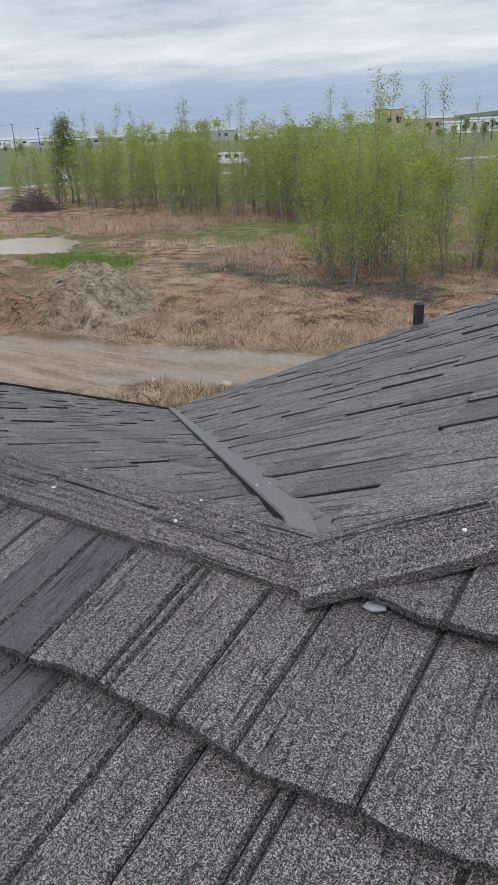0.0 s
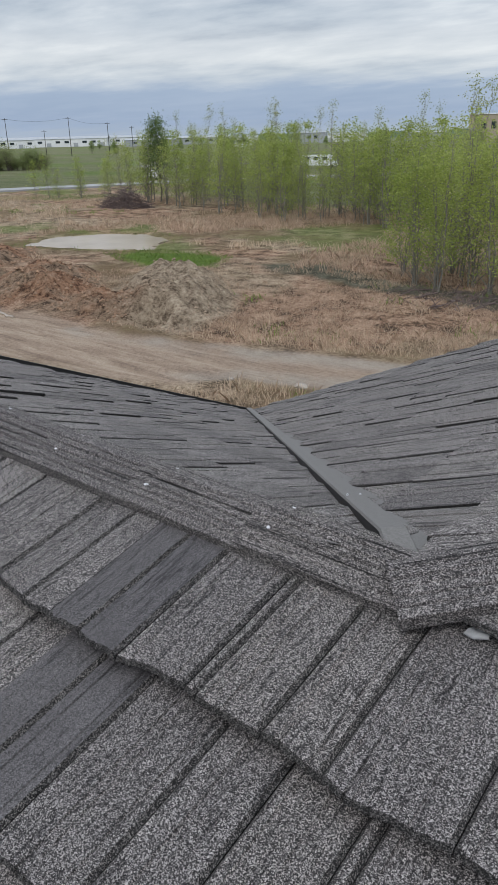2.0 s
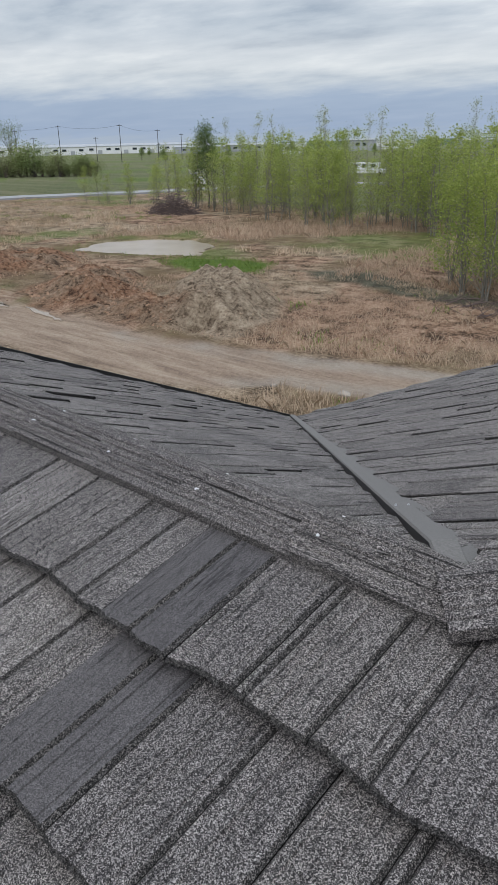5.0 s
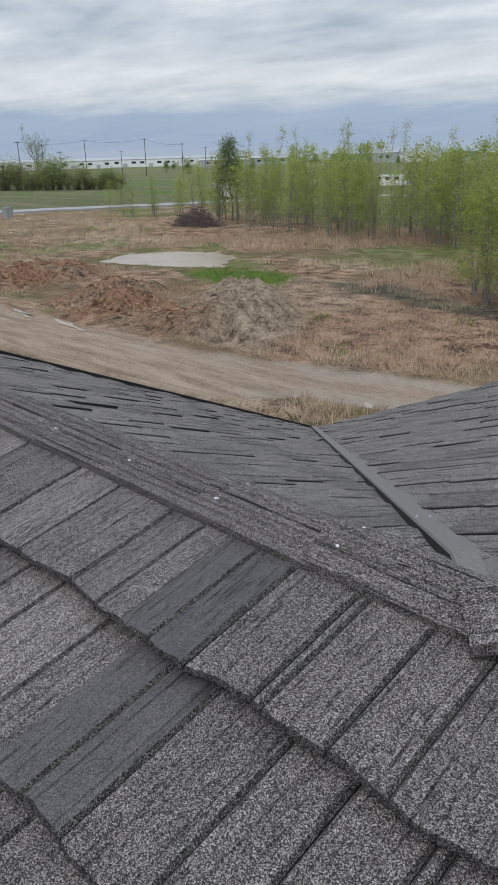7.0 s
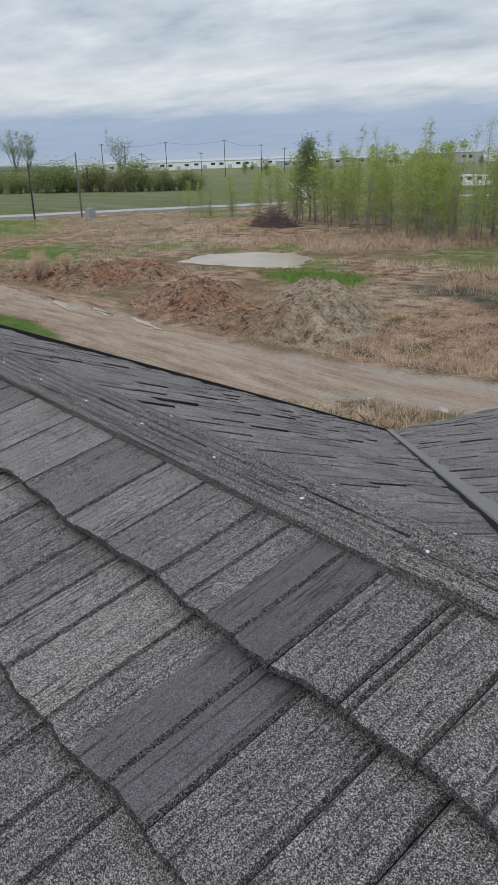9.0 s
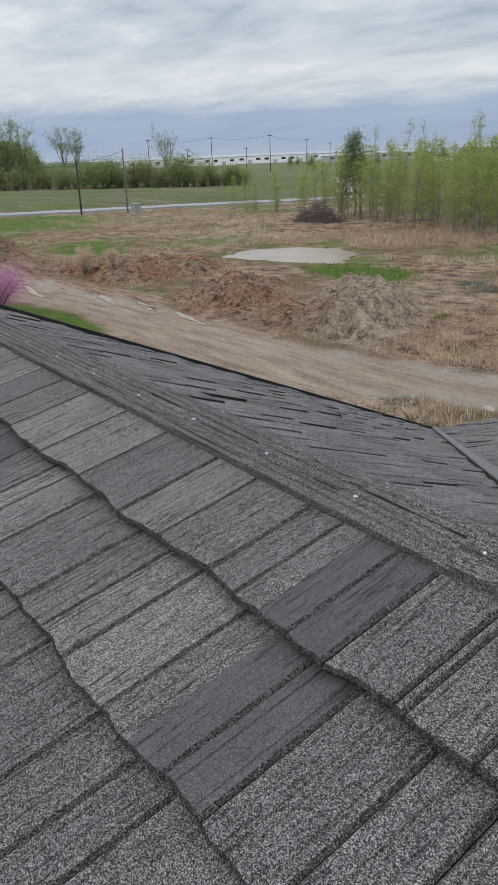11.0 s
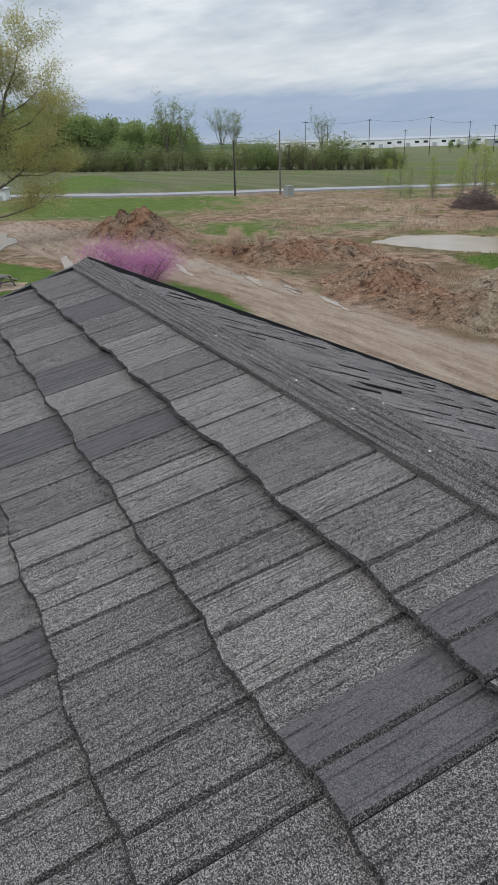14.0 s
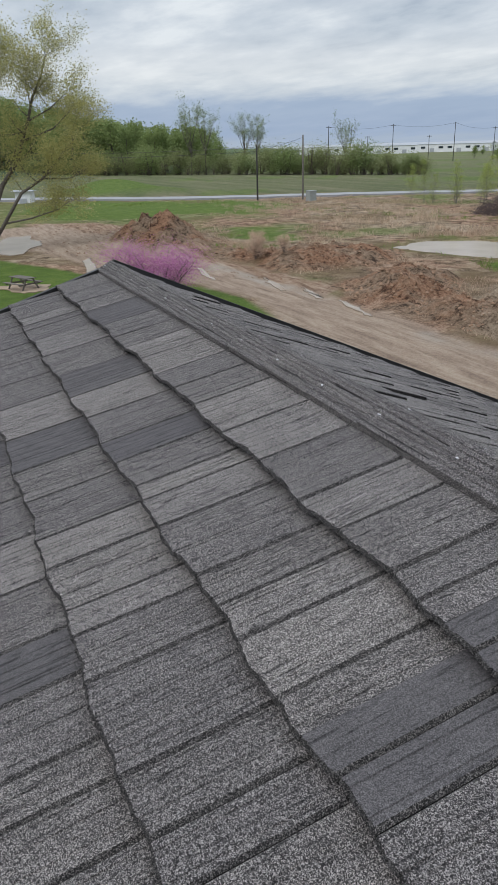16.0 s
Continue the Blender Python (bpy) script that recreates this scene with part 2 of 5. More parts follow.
GRASS_GREEN = leafy("fresh_grass", (0.12, 0.19, 0.035), (0.24, 0.33, 0.08), 0.3)


# ---- mesh helpers ----
def mesh_from(name, verts, faces, mat, smooth=False):
    me = bpy.data.meshes.new(name)
    me.from_pydata([tuple(v) for v in verts], [], faces)
    me.materials.append(mat)
    if smooth:
        me.polygons.foreach_set("use_smooth", [True] * len(me.polygons))
    me.update()
    return me


def part(name, me, parent=None, m=None, label=""):
    ob = new(name, me)
    ob.parent = parent
    if m is not None:
        ob.matrix_basis = m
    if label:
        tagged(ob, label)
    return ob


def thing(name, label, category, at=(0, 0, 0), group="", kind=""):
    ob = new(name)
    ob.empty_display_size = 0.2
    ob.location = at
    return tagged(ob, label, category, group, kind)


def box_mesh(name, size, mat, centre=(0, 0, 0), bevel=0.0):
    bm = bmesh.new()
    bmesh.ops.create_cube(bm, size=1)
    bmesh.ops.scale(bm, vec=size, verts=bm.verts)
    if bevel:
        bmesh.ops.bevel(bm, geom=list(bm.edges), offset=bevel, segments=2, affect="EDGES")
    bmesh.ops.translate(bm, vec=centre, verts=bm.verts)
    me = bpy.data.meshes.new(name)
    bm.to_mesh(me)
    bm.free()
    me.materials.append(mat)
    return me


def tube(verts, faces, points, radii, sides=6):
    """Adds a tapered tube along points to lists of verts and faces."""
    base = len(verts)
    for i, p in enumerate(points):
        a = points[max(i - 1, 0)]
        b = points[min(i + 1, len(points) - 1)]
        d = (Vector(b) - Vector(a)).normalized()
        side = d.cross(Vector((0.13, 0.27, 0.95) if abs(d.z) < 0.9 else (1, 0.1, 0))).normalized()
        other = d.cross(side)
        for k in range(sides):
            w = 2 * math.pi * k / sides
            verts.append(Vector(p) + radii[i] * (math.cos(w) * side + math.sin(w) * other))
    for i in range(len(points) - 1):
        for k in range(sides):
            a, b = base + i * sides + k, base + i * sides + (k + 1) % sides
            faces.append((a, b, b + sides, a + sides))
    faces.append(tuple(base + (len(points) - 1) * sides + k for k in range(sides)))


# ---- the roof: slopes, ridge, hip and valley ----
SLOPE_S, SLOPE_N, SLOPE_W = 0.314, 0.444, 0.46
RAKE_X = -4.88
RAKE_Y = 5.35
JOINT = 0.375
EXPOSURE = 0.371


def south(x, y):
    return SLOPE_S * y - 0.016


def north(x, y):
    return 0.040 - SLOPE_N * y


def west(x, y):
    return SLOPE_W * (x - JOINT) - 0.030 - 0.02 * y


def sheet(name, corners, thick, mat):
    """A slab under a slope: corners on its top face, counter-clockwise from above."""
    n = len(corners)
    verts = [Vector(c) for c in corners] + [Vector(c) - Vector((0, 0, thick)) for c in corners]
    faces = [tuple(range(n)), tuple(range(2 * n - 1, n - 1, -1))] + [(k, k + n, (k + 1) % n + n, (k + 1) % n) for k in range(n)]
    return mesh_from(name, verts, faces, mat)


def shake_mesh(rng, width, length, butt, mat, edge, ledge=0.007, cut=0.012, jag=0.0, nose=0.010, grain=(0.04, 0.12, 0.009), open_sides=(True, True)):
    """One stamped shake: top rises towards its butt; grained by shallow grooves, an undercut wavy butt edge."""
    stops = [(-width / 2, -cut if open_sides[0] else -0.001), (-width / 2 + ledge, 0.0)]
    tab = rng.uniform(-jag, jag)
    tabs = [tab, tab]
    low, high, deepest = grain
    x = -width / 2 + ledge + rng.uniform(low, high) * 0.7
    level = 0.0
    while x < width / 2 - ledge - 0.012:
        deep = deepest * rng.choice((0.3, 0.5, 1.0))
        nxt = rng.uniform(-0.25, 0.25) * deepest
        half = min(0.004, low * 0.3)
        stops += [(x - half, level), (x - half * 0.4, min(level, nxt) - deep), (x + half * 0.4, min(level, nxt) - deep), (x + half, nxt)]
        level = nxt
        tabs += [tab, tab]
        tab = rng.uniform(-jag, jag)
        tabs += [tab, tab]
        x += rng.uniform(low, high)
    stops += [(width / 2 - ledge, level), (width / 2, -cut if open_sides[1] else -0.001)]
    tabs += [tab, tab]
    n = len(stops)
    verts, faces = [], []
    for f in (0.0, 0.55, 1.0):
        for (x, z), t in zip(stops, tabs):
            verts.append((x, -length * f + ((edge(x) + t + nose + rng.uniform(-0.002, 0.002)) if f == 1.0 else 0.0), butt * f + z))
    for k in range(n):
        x, y, z = verts[2 * n + k]
        verts.append((x, y - nose + rng.uniform(-0.0015, 0.0015), z - nose * 1.1))
    for k in range(n):
        x, y, z = verts[3 * n + k]
        verts.append((x, y + 0.062, z - 0.040))
    for r in range(4):
        for k in range(n - 1):
            a = r * n + k
            faces.append((a, a + n, a + n + 1, a + 1))
    for a, side in ((0, 1), (n - 1, -1)):
        b = len(verts)
        for r in range(3):
            x, y, z = verts[r * n + a]
            verts.append((x + side * 0.007, y, z - 0.024))
        for r in range(2):
            q = (r * n + a, b + r, b + r + 1, (r + 1) * n + a)
            faces.append(q if side > 0 else q[::-1])
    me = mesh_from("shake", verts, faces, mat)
    me.materials.append(COAT_EDGE_SHADE)
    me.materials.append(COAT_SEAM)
    # Noses, undersides and side walls take the painted shade.
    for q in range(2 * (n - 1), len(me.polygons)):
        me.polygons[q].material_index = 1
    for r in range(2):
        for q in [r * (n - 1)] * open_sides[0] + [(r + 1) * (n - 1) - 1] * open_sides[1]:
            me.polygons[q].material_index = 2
    return me


def wavy(mid, row):
    """The run of one course's butt edge: shared by neighbours, so that it goes on from shake to shake."""
    def edge(x):
        u = mid + x
        return 0.0075 * math.sin(u * 9.0 + row * 1.7) + 0.0045 * math.sin(u * 23.0 + row * 2.9) + 0.002 * math.sin(u * 61.0 + row)
    return edge


def lay_shakes(parent, origin, across, down, inside, span, rows, pick, rng, seams=None, clip=None):
    """Courses of shakes below a line: origin on the slope, unit vectors along it and down it."""
    up = across.cross(-down).normalized()
    turn = Matrix((across, -down, up)).transposed().to_4x4()
    if up.z < 0:
        raise ValueError("the slope faces down")
    for row in range(*rows):
        v, low = (k * EXPOSURE - (0.031 if seams and k > 2 else 0.0) for k in (row, row + 1))
        cuts = (seams or {}).get(row, ())
        joins = FLUSH.get(row, ()) if seams else ()
        u = span[0] + (0.0 if seams else rng.uniform(-0.2, 0))
        while u < span[1]:
            near = [c for c in sorted(cuts + joins) if u + 0.02 < c < u + 0.50]
            wide = near[0] - u if near else rng.choice((0.13, 0.19, 0.22, 0.22, 0.29, 0.30) if seams else (0.11, 0.14, 0.17, 0.20, 0.24))
            start = v - 0.03
            if clip:
                start = max(start, clip(origin + across * (u + wide / 2)))
            if start > low - 0.04:
                u += wide
                continue
            mid = origin + across * (u + wide / 2) + down * start + up * (rng.uniform(0, 0.002) if seams else rng.choice((0.0, 0.002, 0.005, 0.008)))
            centre = u + wide / 2
            closed = [any(abs(c - q) < 0.004 for c in joins) for q in (u, u + wide)]
            u += wide
            probe = mid + down * (v + (low - v) * 0.75 - start)
            if not inside(probe.x, probe.y):
                continue
            mat = pick(row, mid.x, mid.y, rng)
            long = low - start
            if seams:
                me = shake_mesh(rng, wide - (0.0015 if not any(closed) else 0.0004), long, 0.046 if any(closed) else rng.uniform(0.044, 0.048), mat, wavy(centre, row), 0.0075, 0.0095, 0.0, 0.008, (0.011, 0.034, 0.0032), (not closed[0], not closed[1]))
            else:
                me = shake_mesh(rng, wide - 0.004, long + rng.uniform(-0.014, 0.016), rng.uniform(0.021, 0.027), mat, wavy(centre, row), 0.002, 0.002, 0.012, 0.008)
            part("shake", me, parent, Matrix.Translation(mid) @ turn)


def pick_south(row, x, y, rng):
    for r, a, b in ((0, -0.262, -0.05), (1, -0.215, 0.025), (1, -1.87, -1.64), (2, -2.31, -1.96), (3, -0.95, -0.68), (0, -3.72, -3.33), (1, -2.84, -2.57), (3, -2.5, -2.2)):
        if r == row and a < x < b:
            return COAT_DARK
    for r, a, b in ((1, -0.66, -0.33), (2, -1.39, -0.84), (0, -0.90, -0.70), (0, -1.81, -1.20), (1, -1.42, -1.12), (2, -2.73, -2.31), (1, -2.47, -2.16), (0, -2.81, -2.28), (3, -1.6, -1.2), (3, 0.0, 0.4)):
        if r == row and a < x < b:
            return COAT_LIGHT
    if -2.9 < x and row < 4:
        return COAT
    return rng.choice((COAT, COAT, COAT, COAT_LIGHT))


def pick_any(row, x, y, rng):
    return rng.choice((COAT_FAR, COAT_FAR, COAT_FAR, COAT_LIGHT, COAT))


SEAMS = {0: (-4.43, -4.10, -3.78, -3.35, -3.05, -2.81, -2.56, -2.28, -2.05, -1.81, -1.49, -1.20, -0.90, -0.70, -0.47, -0.35, -0.165, -0.05, 0.118, 0.147, 0.295, 0.425, 0.64, 0.86),
         1: (-3.26, -2.83, -2.47, -2.16, -1.86, -1.65, -1.42, -1.31, -1.12, -0.82, -0.67, -0.53, -0.325, -0.10, 0.025, 0.215, 0.355, 0.505, 0.535, 0.80),
         2: (-3.10, -2.73, -2.31, -1.96, -1.68, -1.39, -1.20, -0.96, -0.84, -0.66, -0.36, -0.34, -0.20, -0.08, 0.14, 0.33),
         3: (-2.75, -2.45, -2.17, -1.84, -1.53, -1.23, -0.96, -0.76, -0.53, -0.41, -0.25, 0.0, 0.2)}
# where the coat changes its tone with no joint
FLUSH = {0: (-0.262,), 1: (-0.215,)}
HIP_ANGLE = radians(37)
hip_dir = Vector((math.cos(HIP_ANGLE), math.sin(HIP_ANGLE), SLOPE_S * math.sin(HIP_ANGLE)))
hip_top = Vector((JOINT, 0.03, south(0, 0.03))) + hip_dir * 4.2
valley_x = RAKE_X
valley_y = (0.040 + 0.030 - SLOPE_W * (valley_x - JOINT)) / (SLOPE_N - 0.02)
valley_low = Vector((valley_x, valley_y, north(0, valley_y)))

roof_south = tagged(new("roof_south", sheet("roof_south", [
    (RAKE_X, -4.6, south(0, -4.6) - 0.02), (4.6, -4.6, south(0, -4.6) - 0.02), (4.6, hip_top.y, south(0, hip_top.y) - 0.02), (hip_top.x, hip_top.y, hip_top.z - 0.02), (JOINT, 0.03, south(0, 0.03) - 0.02), (RAKE_X, 0.03, south(0, 0.03) - 0.02)], 0.05, UNDERLAY)),
    "grey stone-coated steel shake roof slope below the ridge", "roof", kind="structure")
roof_north = tagged(new("roof_north", sheet("roof_north", [
    (RAKE_X, 0.05, north(0, 0.05) - 0.02), (JOINT, 0.05, north(0, 0.05) - 0.02), (valley_low.x, valley_low.y, valley_low.z - 0.02)], 0.05, UNDERLAY)),
    "grey stone-coated steel shake roof slope behind the ridge", "roof", kind="structure")
roof_west = tagged(new("roof_west", sheet("roof_west", [
    (JOINT, 0.05, west(JOINT, 0.05) - 0.02), (hip_top.x, hip_top.y, west(hip_top.x, hip_top.y) - 0.02), (hip_top.x, RAKE_Y, west(hip_top.x, RAKE_Y) - 0.02), (valley_low.x, valley_low.y, valley_low.z - 0.02)], 0.05, UNDERLAY)),
    "grey stone-coated steel shake roof slope with a vent pipe", "roof", kind="structure")


def in_south(x, y):
    return RAKE_X < x < 1.7 and y < (0.08 + (x - JOINT) * math.tan(HIP_ANGLE) if x > JOINT + 0.12 else 0.03)


def in_north(x, y):
    return x > RAKE_X and 0.0 < y and x < JOINT + 0.12 - y * (JOINT - valley_low.x) / valley_low.y


def in_west(x, y):
    side = valley_low.y + (x - valley_low.x) * (RAKE_Y - valley_low.y) / 8.4
    return y < side and x > JOINT - (0.12 if y > 0.5 else 0.05) - y * (JOINT - valley_low.x) / valley_low.y and y > (x - JOINT) * math.tan(HIP_ANGLE) and x < 1.72


def clip_south(p):
    """How far down the slope a course may begin under the hip."""
    return -9.0 if p.x < JOINT else (-0.031 - 0.05 - (p.x - JOINT) * math.tan(HIP_ANGLE)) * cs


def clip_west(p):
    return (1.6 - (p.y - 0.05) / math.tan(HIP_ANGLE)) * cw


cs, cn, cw = (math.sqrt(1 + k * k) for k in (SLOPE_S, SLOPE_N, SLOPE_W))
lay_shakes(roof_south, Vector((0, -0.031, south(0, -0.031))), Vector((1, 0, 0)), Vector((0, -1, -SLOPE_S)) / cs, in_south, (RAKE_X + 0.02, 1.7), (-4, 6), pick_south, random.Random(3), SEAMS, clip_south)
lay_shakes(roof_north, Vector((0, 0.06, north(0, 0.06))), Vector((-1, 0, 0)), Vector((0, 1, -SLOPE_N)) / cn, in_north, (-0.6, -RAKE_X + 0.05), (0, 17), pick_any, random.Random(5))
lay_shakes(roof_west, Vector((JOINT + 1.6, 0, west(JOINT + 1.6, 0))), Vector((0, -1, 0.02)).normalized(), Vector((-1, 0, -SLOPE_W)) / cw, in_west, (-6.0, 0.4), (0, 20), pick_any, random.Random(8), None, clip_west)


def cap_mesh(rng, length, k):
    """A folded ridge cap along +x: two faces with uneven stamped furrows, turned-down lips, closed ends."""
    half = [(-0.070, -0.090), (-0.100, -0.082), (-0.1070, -0.051), (-0.100, -0.045)]
    for step in range(5):
        y, z = -0.091 + 0.0180 * step, -0.0425 + 0.0087 * step
        half += [(y, z), (y + 0.004, z - 0.0026), (y + 0.0072, z - 0.0020), (y + 0.0095, z + 0.0046)]
    half.append((0.0, 0.0))
    prof = half + [(-y, z * 1.1) for y, z in reversed(half[:-1])]
    n, verts, faces = len(prof), [], []
    cuts = [length * f for f in (0.0, 0.05, 0.14, 0.23, 0.32, 0.42, 0.52, 0.62, 0.72, 0.82, 0.92, 1.0)]
    phase = [rng.uniform(0, 6.28) for _ in range(n)]
    for x in cuts:
        lift = 0.006 * x / length
        for j, (y, z) in enumerate(prof):
            drift = 0.0022 * math.sin(x * 21 + phase[j - j % 4]) if 3 < j < n - 4 else 0.0
            d = rng.uniform(-0.0009, 0.0009) if 1 < j < n - 2 else rng.uniform(-0.003, 0.003) * (j in (0, n - 1))
            verts.append((x, y + drift, z + lift + d))
    for i in range(len(cuts) - 1):
        for j in range(n - 1):
            a = i * n + j
            faces.append((a, a + n, a + n + 1, a + 1))
    last = (len(cuts) - 1) * n
    for row, x, drop in ((last, length - 0.004, 0.045), (0, 0.004, 0.050)):
        low = len(verts)
        verts += [(x, y * 0.9, z * 0.8 - drop) for y, z in prof]
        for j in range(n - 1):
            q = (row + j, low + j, low + j + 1, row + j + 1)
            faces.append(q if row else q[::-1])
    return mesh_from("ridge_cap", verts, faces, COAT_CAP)


def screw_mesh():
    bm = bmesh.new()
    bmesh.ops.create_cone(bm, cap_ends=True, segments=10, radius1=0.0072, radius2=0.0064, depth=0.002)
    top = bmesh.ops.create_cone(bm, cap_ends=True, segments=6, radius1=0.0052, radius2=0.0040, depth=0.006)
    bmesh.ops.translate(bm, vec=(0, 0, 0.003), verts=top["verts"])
    me = bpy.data.meshes.new("screw")
    bm.to_mesh(me)
    bm.free()
    me.materials.append(SCREW)
    return me


screw = screw_mesh()


def lay_caps(parent, start, along, count, step, rng, screws):
    flat = along.cross(Vector((0, 0, 1))).normalized() * -1
    up = along.cross(flat).normalized()
    turn = Matrix((along, flat, up)).transposed().to_4x4()
    for k in range(count):
        at = start + along * (k * step) + Vector((rng.uniform(-0.004, 0.004), rng.uniform(-0.003, 0.003), rng.uniform(-0.002, 0.002)))
        cap = part("ridge_cap", cap_mesh(rng, step + 0.03, k), parent, Matrix.Translation(at) @ turn)
        for side in (-1, 1):
            m = pose(screws + rng.uniform(-0.012, 0.012), side * (0.050 + rng.uniform(-0.005, 0.005)), -0.0235 if side < 0 else -0.027, side * -30)
            part("screw", screw, cap, m, "shiny screw head with a washer")


ridge = thing("ridge_cap_run", "row of grey granule-coated steel ridge caps with screws along the ridge", "ridge cap", (0, 0, 0), kind="structure")
lay_caps(ridge, Vector((JOINT - 0.005, 0.044, 0.052)), Vector((-1, 0, 0)), 14, 0.373, random.Random(21), 0.352)
hip = thing("hip_cap_run", "row of grey granule-coated steel hip caps rising from the ridge", "hip cap", (0, 0, 0), kind="structure")
lay_caps(hip, Vector((JOINT - 0.055, -0.025, 0.066)), hip_dir.normalized(), 10, 0.371, random.Random(22), 0.335)


# trims of the gable rakes
def beam(name, a, b, wide, high, mat, side=Vector((1, 0, 0))):
    a, b = Vector(a), Vector(b)
    d = (b - a).normalized()
    s = (side - d * side.dot(d)).normalized()
    u = s.cross(d).normalized()
    if u.z < 0:
        u.negate()
    verts = [p + s * (wide / 2 * i) + u * (high / 2 * j) for p in (a, b) for i, j in ((-1, -1), (1, -1), (1, 1), (-1, 1))]
    return mesh_from(name, verts, [(0, 1, 2, 3), (7, 6, 5, 4), (0, 4, 5, 1), (1, 5, 6, 2), (2, 6, 7, 3), (3, 7, 4, 0)], mat)


for name, a, b, side in (
        ("rake_trim_south", (RAKE_X - 0.01, -4.6, south(0, -4.6)), (RAKE_X - 0.01, 0.03, south(0, 0.03)), (1, 0, 0)),
        ("rake_trim_north", (RAKE_X - 0.01, 0.06, north(0, 0.06) + 0.02), (RAKE_X - 0.01, valley_low.y, valley_low.z + 0.02), (1, 0, 0)),
        ("rake_trim_west", (valley_low.x, valley_low.y + 0.01, valley_low.z - 0.06), (hip_top.x, RAKE_Y + 0.01, west(hip_top.x, RAKE_Y) - 0.06), (0, 1, 0))):
    tagged(new(name, beam(name, a, b, 0.05, 0.06, DARK_TRIM_AND_SHADE, Vector(side))), "black painted metal drip edge along the roof rake", "drip edge", kind="structure")

# valley flashing: a folded strip that stands on the valley
v_dir = (valley_low - Vector((JOINT, 0.0, north(0, 0.0)))).normalized()
v_start = Vector((JOINT, 0.0, north(0, 0.0))) + v_dir * 0.09
v_side = v_dir.cross(Vector((0, 0, 1))).normalized()


def valley_mesh(length):
    verts, faces = [], []
    prof = ((-0.026, -0.03), (-0.028, 0.052), (-0.024, 0.058), (0.008, 0.060), (0.032, 0.059), (0.036, 0.054), (0.036, -0.03))
    for f, drop in ((0.0, 0.046), (0.13 / length, 0.0), (0.4, 0.0), (0.75, 0.0), (1.0, 0.0)):
        for y, z in prof:
            verts.append(v_start + v_dir * (length * f) + v_side * y + Vector((0, 0, z - drop)))
    n = len(prof)
    for i in range(4):
        for j in range(n - 1):
            faces.append((i * n + j, i * n + j + 1, (i + 1) * n + j + 1, (i + 1) * n + j))
    faces += [tuple(range(n)), tuple(range(5 * n - 1, 4 * n - 1, -1))]
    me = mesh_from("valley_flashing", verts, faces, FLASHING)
    me.materials.append(DARK_TRIM_AND_SHADE)
    # Upright faces go black: their shade is painted by the way they face.
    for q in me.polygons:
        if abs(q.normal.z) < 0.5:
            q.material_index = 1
    return me


valley = thing("valley_flashing", "flat grey metal flashing strip lying in the roof valley", "flashing")
part("strip", valley_mesh((valley_low - v_start).length - 0.05), valley)
for side in (-0.014, 0.022):
    part("screw", screw, valley, Matrix.Translation(v_start + v_dir * 0.60 + v_side * side + Vector((0, 0, 0.0595))) @ Matrix.Scale(0.6, 4))
pan = []
for f in (0.0, 0.25, 0.6, 1.0):
    mid = v_start + v_dir * (((valley_low - v_start).length - 0.08) * f + 0.05)
    for k in (-0.15, -0.02, 0.02, 0.15):
        p = mid + v_side * k
        pan.append((p.x, p.y, max(north(p.x, p.y), west(p.x, p.y)) + 0.006))
part("pan", mesh_from("valley_pan", pan, [(4 * i + j, 4 * i + j + 1, 4 * i + j + 5, 4 * i + j + 4) for i in range(3) for j in range(3)], FLASHING), valley)


# vent pipe with a flashing plate
def lathe(name, rings, mat, sides=20):
    verts, faces = [], []
    for r, z in rings:
        for k in range(sides):
            w = 2 * math.pi * k / sides
            verts.append((r * math.cos(w), r * math.sin(w), z))
    for i in range(len(rings) - 1):
        for k in range(sides):
            a, b = i * sides + k, i * sides + (k + 1) % sides
            faces.append((a, b, b + sides, a + sides))
    faces.append(tuple(range((len(rings) - 1) * sides, len(rings) * sides)))
    return mesh_from(name, verts, faces, mat, True)


VENT = (-1.29, 5.10)
vent = thing("vent_pipe", "black plastic plumbing vent pipe standing through the roof", "vent pipe", (*VENT, west(*VENT) + 0.02))
part("pipe", lathe("pipe", ((0.047, -0.05), (0.047, 0.22), (0.0465, 0.223), (0.040, 0.223), (0.040, 0.06), (0.001, 0.06)), PIPE), vent)
part("collar", lathe("collar", ((0.09, -0.012), (0.075, 0.012), (0.056, 0.03), (0.046, 0.036), (0.043, 0.036)), COAT_DARK), vent, pose(0, 0, 0, 0, -24, 0), "granule-coated collar")

# torn white underlay showing under the hip cap
scrap = tagged(new("underlay_scrap", mesh_from("underlay_scrap", [(0, 0, 0), (0.035, -0.012, 0.004), (0.075, 0.004, 0.012), (0.068, 0.030, 0.018), (0.03, 0.035, 0.014), (0.005, 0.02, 0.006)] + [(x, y, z - 0.006) for x, y, z in ((0, 0, 0), (0.035, -0.012, 0.004), (0.075, 0.004, 0.012), (0.068, 0.030, 0.018), (0.03, 0.035, 0.014), (0.005, 0.02, 0.006))],
    [(0, 1, 2, 3, 4, 5), (11, 10, 9, 8, 7, 6)] + [(k, 6 + k, 6 + (k + 1) % 6, (k + 1) % 6) for k in range(6)], WHITE_TAPE)),
    "scrap of white underlay sticking out under the hip cap", "underlay")
scrap.location = (0.492, -0.040, south(0, -0.040) + 0.020)
scrap.scale = (0.6, 0.6, 0.6)

